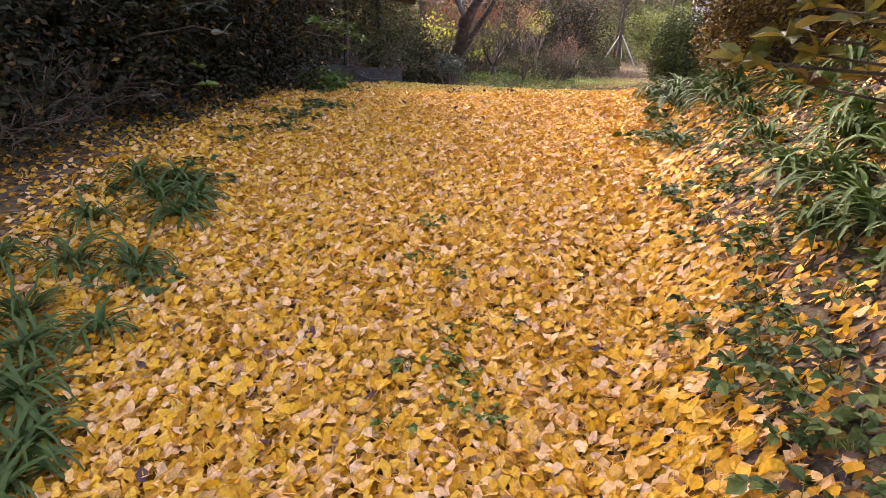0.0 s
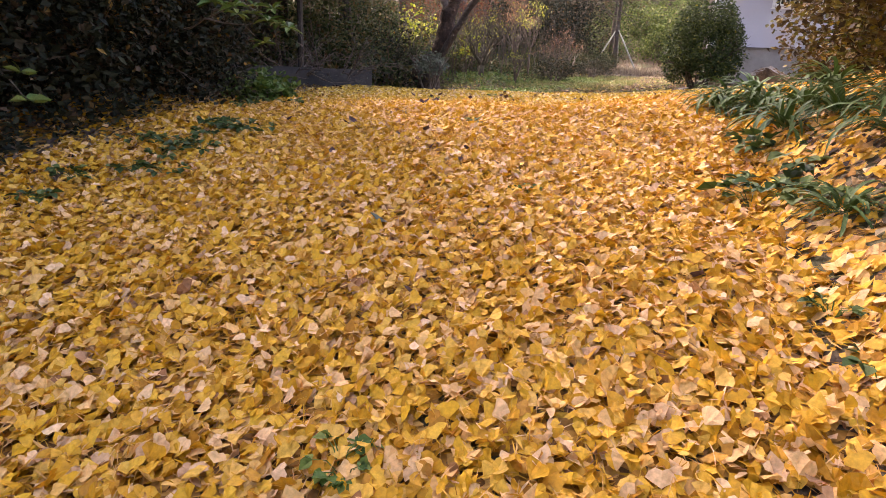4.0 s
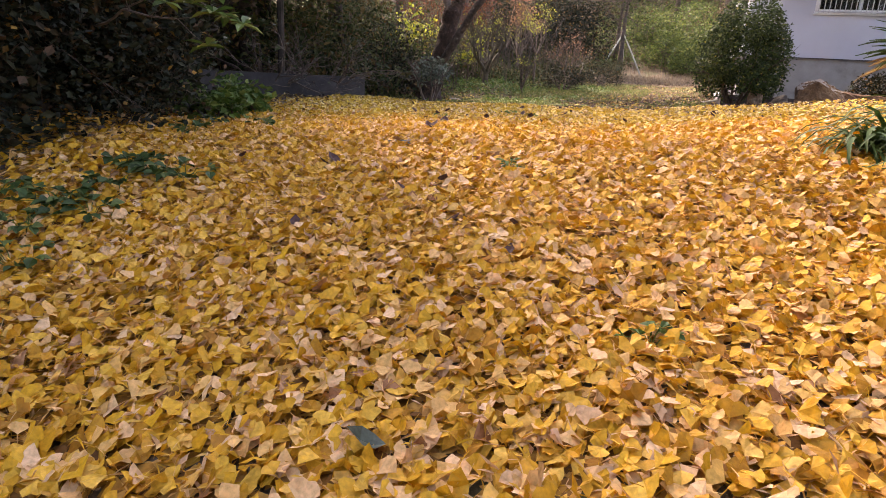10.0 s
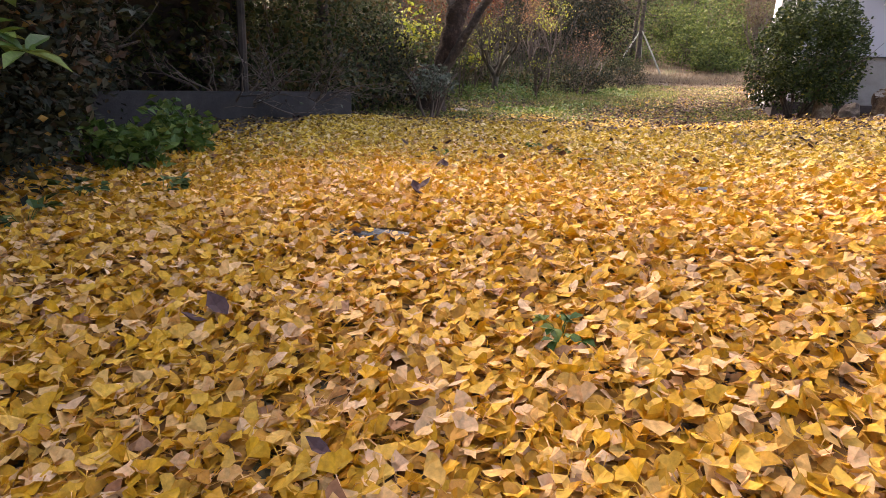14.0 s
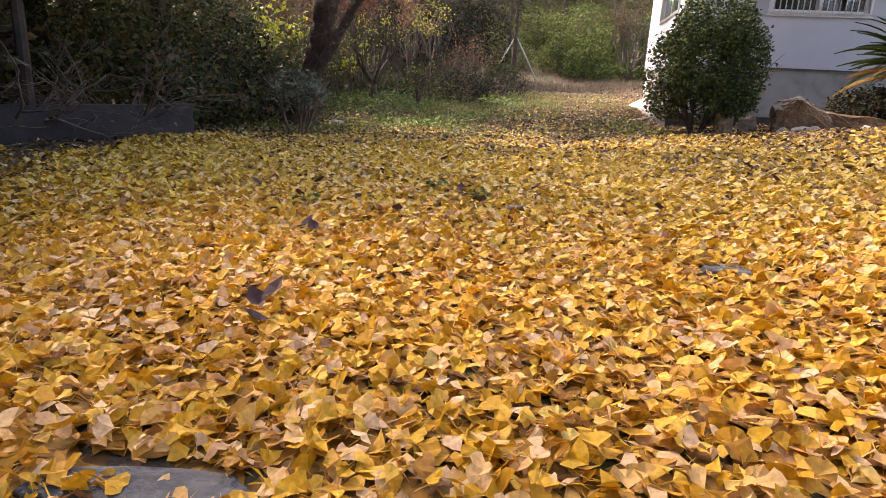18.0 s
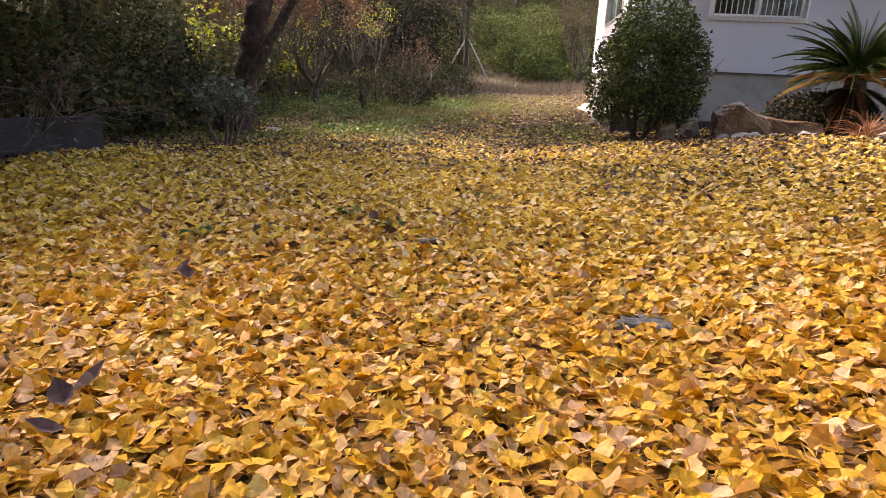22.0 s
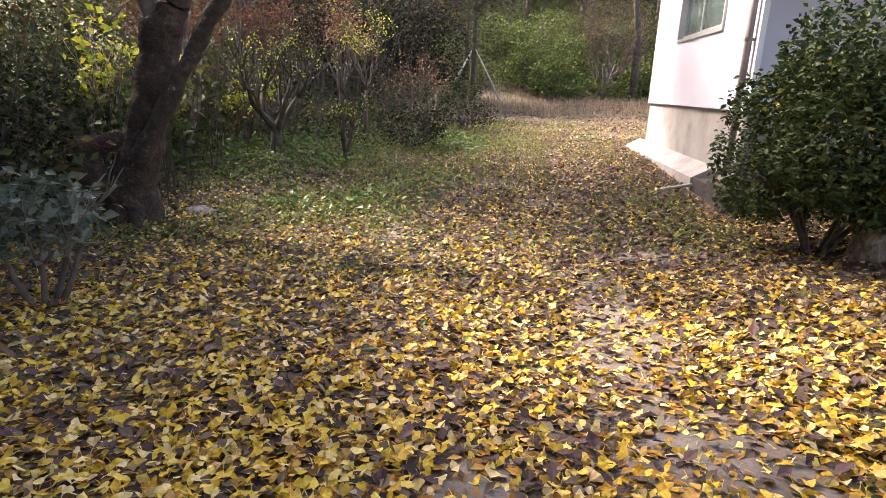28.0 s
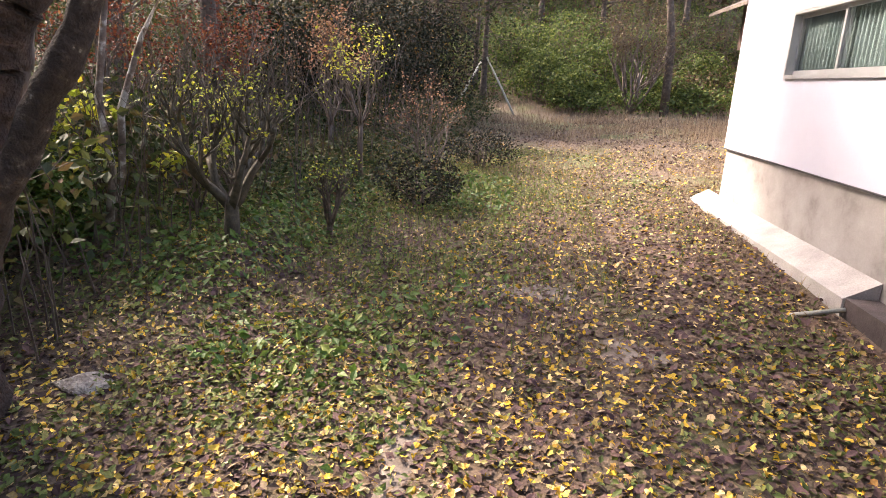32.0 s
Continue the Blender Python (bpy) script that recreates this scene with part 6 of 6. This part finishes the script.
def cycad(x, y, size, seed):
    r = np.random.default_rng(seed)
    root = empty("cycad", on_ground(x, y), "cycad with stiff green fronds and dry lower ones", "plant")
    part("trunk", Geo().tube([(0, 0, -0.1), (0, 0, 0.4), (0.02, 0, 0.95)], [0.16, 0.18, 0.13], 12), M_BARK_OLD, root, "scaly dark trunk")
    for k in range(96):
        rib, leaf = Geo(), Geo()
        frond(rib, leaf, np.array([0, 0, 0.95]), k * 2.399, size * r.uniform(0.75, 1.05), r.uniform(0.15, 1.45), r.uniform(0.5, 1.3), r, 0.1)
        f = part("frond", leaf, M_FROND, root)
        part("rib", rib, M_WEED, f)
    for k in range(16):
        rib, leaf = Geo(), Geo()
        frond(rib, leaf, np.array([0, 0, 0.88]), k * 2.399 + 0.4, size * r.uniform(0.8, 1.05), r.uniform(0.0, 0.35), r.uniform(0.5, 0.9), r, 0.11)
        f = part("dry_frond", leaf, M_FROND_DEAD, root, "dry straw-brown frond")
        part("rib", rib, M_RUST, f)
    for k in range(40):
        rib, leaf = Geo(), Geo()
        frond(rib, leaf, np.array([0, 0, 0.82]), k * 2.399 + 0.9, size * r.uniform(0.45, 0.75), r.uniform(-1.1, -0.4), r.uniform(0.1, 0.5), r, 0.11)
        f = part("dead_frond", leaf, M_RUST if k % 3 == 0 else M_HEDGE, root, "dark withered frond hanging down")
        part("rib", rib, M_RUST, f)


cycad(2.85, -6.75, 1.12, 9)
round_bush("low_dark_shrub", (2.6, -6.35), (0.75, 0.5, 0.36), 1500, 0.06, M_HEDGE, "low dark evergreen shrub under the cycad", 641, 0.0, 5, 0.3, thick=0.6)
for i, (x, y) in enumerate(((2.55, -7.9), (2.75, -7.6), (3.3, -8.0))):
    strap_clump(x, y, 0.55, 60, "dry rusty grass tuft beside the rocks", 260 + i, M_RUST, 0.006, "dry_grass_tuft", "dry tufts", 0.6)


# ---- overhanging sprays close to the path ----
def leafy_spray(name, start, way, length, mat, label, seed, leaf=0.1, n=9, bark=None, depth=2):
    r = np.random.default_rng(seed)
    root = empty(name, start, label, "branch")
    wood, tips = Geo(), []
    grow(wood, (0, 0, 0), way, length, 0.012, depth, r, tips, 0.45, 0.05)
    part("twig", wood, bark or M_TWIG, root, smooth=True)
    g = Geo()
    for t in tips:
        a = np.arange(n) * 6.283 / n + r.uniform(0, 1)
        scatter(g, oval_template(0.2, -0.35), np.repeat(t[None], n, 0), r.uniform(0.75, 1.15, n) * leaf, r.uniform(-0.3, 0.7, n), r.normal(0, 0.2, n), a)
    part("foliage", g, mat, root)
    return root


def whorl_branch(name, base, whorls, mat, label, leaf, n, seed, width=0.24):
    """A twig that forks to whorls of broad leaves."""
    r = np.random.default_rng(seed)
    root = empty(name, base, label, "branch")
    knee = (np.mean(whorls, 0) - base) * 0.5 + (0, 0, 0.06)
    part("twig", Geo().tube([(0, 0, 0), knee * 0.5 + (0, 0, 0.02), knee], [0.012, 0.01, 0.008], 6), M_BARK, root, smooth=True)
    for w in whorls:
        q = np.array(w) - base
        part("twig", Geo().tube([knee, (knee + q) / 2 + r.normal(0, 0.02, 3), q], [0.008, 0.006, 0.004], 5), M_BARK, root, smooth=True)
        g = Geo()
        a = np.arange(n) * 6.283 / n + r.uniform(0, 1)
        scatter(g, oval_template(width, -0.3), np.repeat(q[None], n, 0), r.uniform(0.7, 1.15, n) * leaf, r.uniform(-0.2, 1.2, n), r.normal(0, 0.7, n), a)
        part("leaf_whorl", g, mat, root)
    return root


whorl_branch("rhododendron_branch", (1.7, -21.45, 0.3), ((0.77, -21.65, 0.58), (0.66, -21.66, 0.5), (0.87, -21.62, 0.53)), M_OLIVELEAF, "broad olive-green leaves in whorls over the bank", 0.12, 9, 801)
whorl_branch("rhododendron_branch", (1.75, -21.6, 0.4), ((0.83, -21.7, 0.66), (0.97, -21.66, 0.63), (1.08, -21.6, 0.56)), M_OLIVELEAF, "broad olive-green leaves in whorls over the bank", 0.115, 9, 802)
whorl_branch("rhododendron_branch", (1.7, -21.3, 0.2), ((0.9, -21.35, 0.44), (1.1, -21.3, 0.48), (1.2, -21.4, 0.36)), M_AMBER, "amber-tinged broad leaves in whorls over the bank", 0.1, 8, 803)
whorl_branch("hedge_branch", (-4.9, -19.3, 0.5), ((-3.41, -19.51, 0.62),), M_GREYLEAF, "whorl of pale broad leaves reaching from the hedge", 0.13, 7, 804, 0.2)
whorl_branch("hedge_branch", (-5.3, -18.4, 0.3), ((-4.53, -18.57, 0.12), (-4.8, -18.4, 0.3)), M_WEED, "fresh green leaves low on the hedge", 0.14, 6, 808, 0.22)
leafy_spray("hedge_branch", (-5.2, -18.4, 1.0), (0.9, -0.3, 0.0), 0.5, M_GREYLEAF, "narrow grey leaves drooping from the hedge", 805, 0.14, 9)
leafy_spray("hedge_branch", (-7.9, -13.2, 0.8), (0.9, -0.3, 0.1), 0.6, M_GREYLEAF, "narrow grey leaves drooping beside the shed", 809, 0.16, 9)
leafy_spray("hedge_branch", (-4.7, -16.9, 0.7), (0.9, -0.2, 0.1), 0.55, M_WEED, "fresh green leaves reaching from the hedge", 806, 0.13, 8)
leafy_spray("hedge_branch", (-4.5, -16.7, 0.9), (0.9, -0.3, 0.0), 0.5, M_WEED, "fresh green leaves reaching from the hedge", 807, 0.12, 8)

# the whole place was laid out at 1 : 1.085
for ob in list(scene.objects):
    if ob.parent is None and ob.type in {"MESH", "EMPTY"}:
        ob.matrix_basis = Matrix.Scale(SIZE, 4) @ ob.matrix_basis
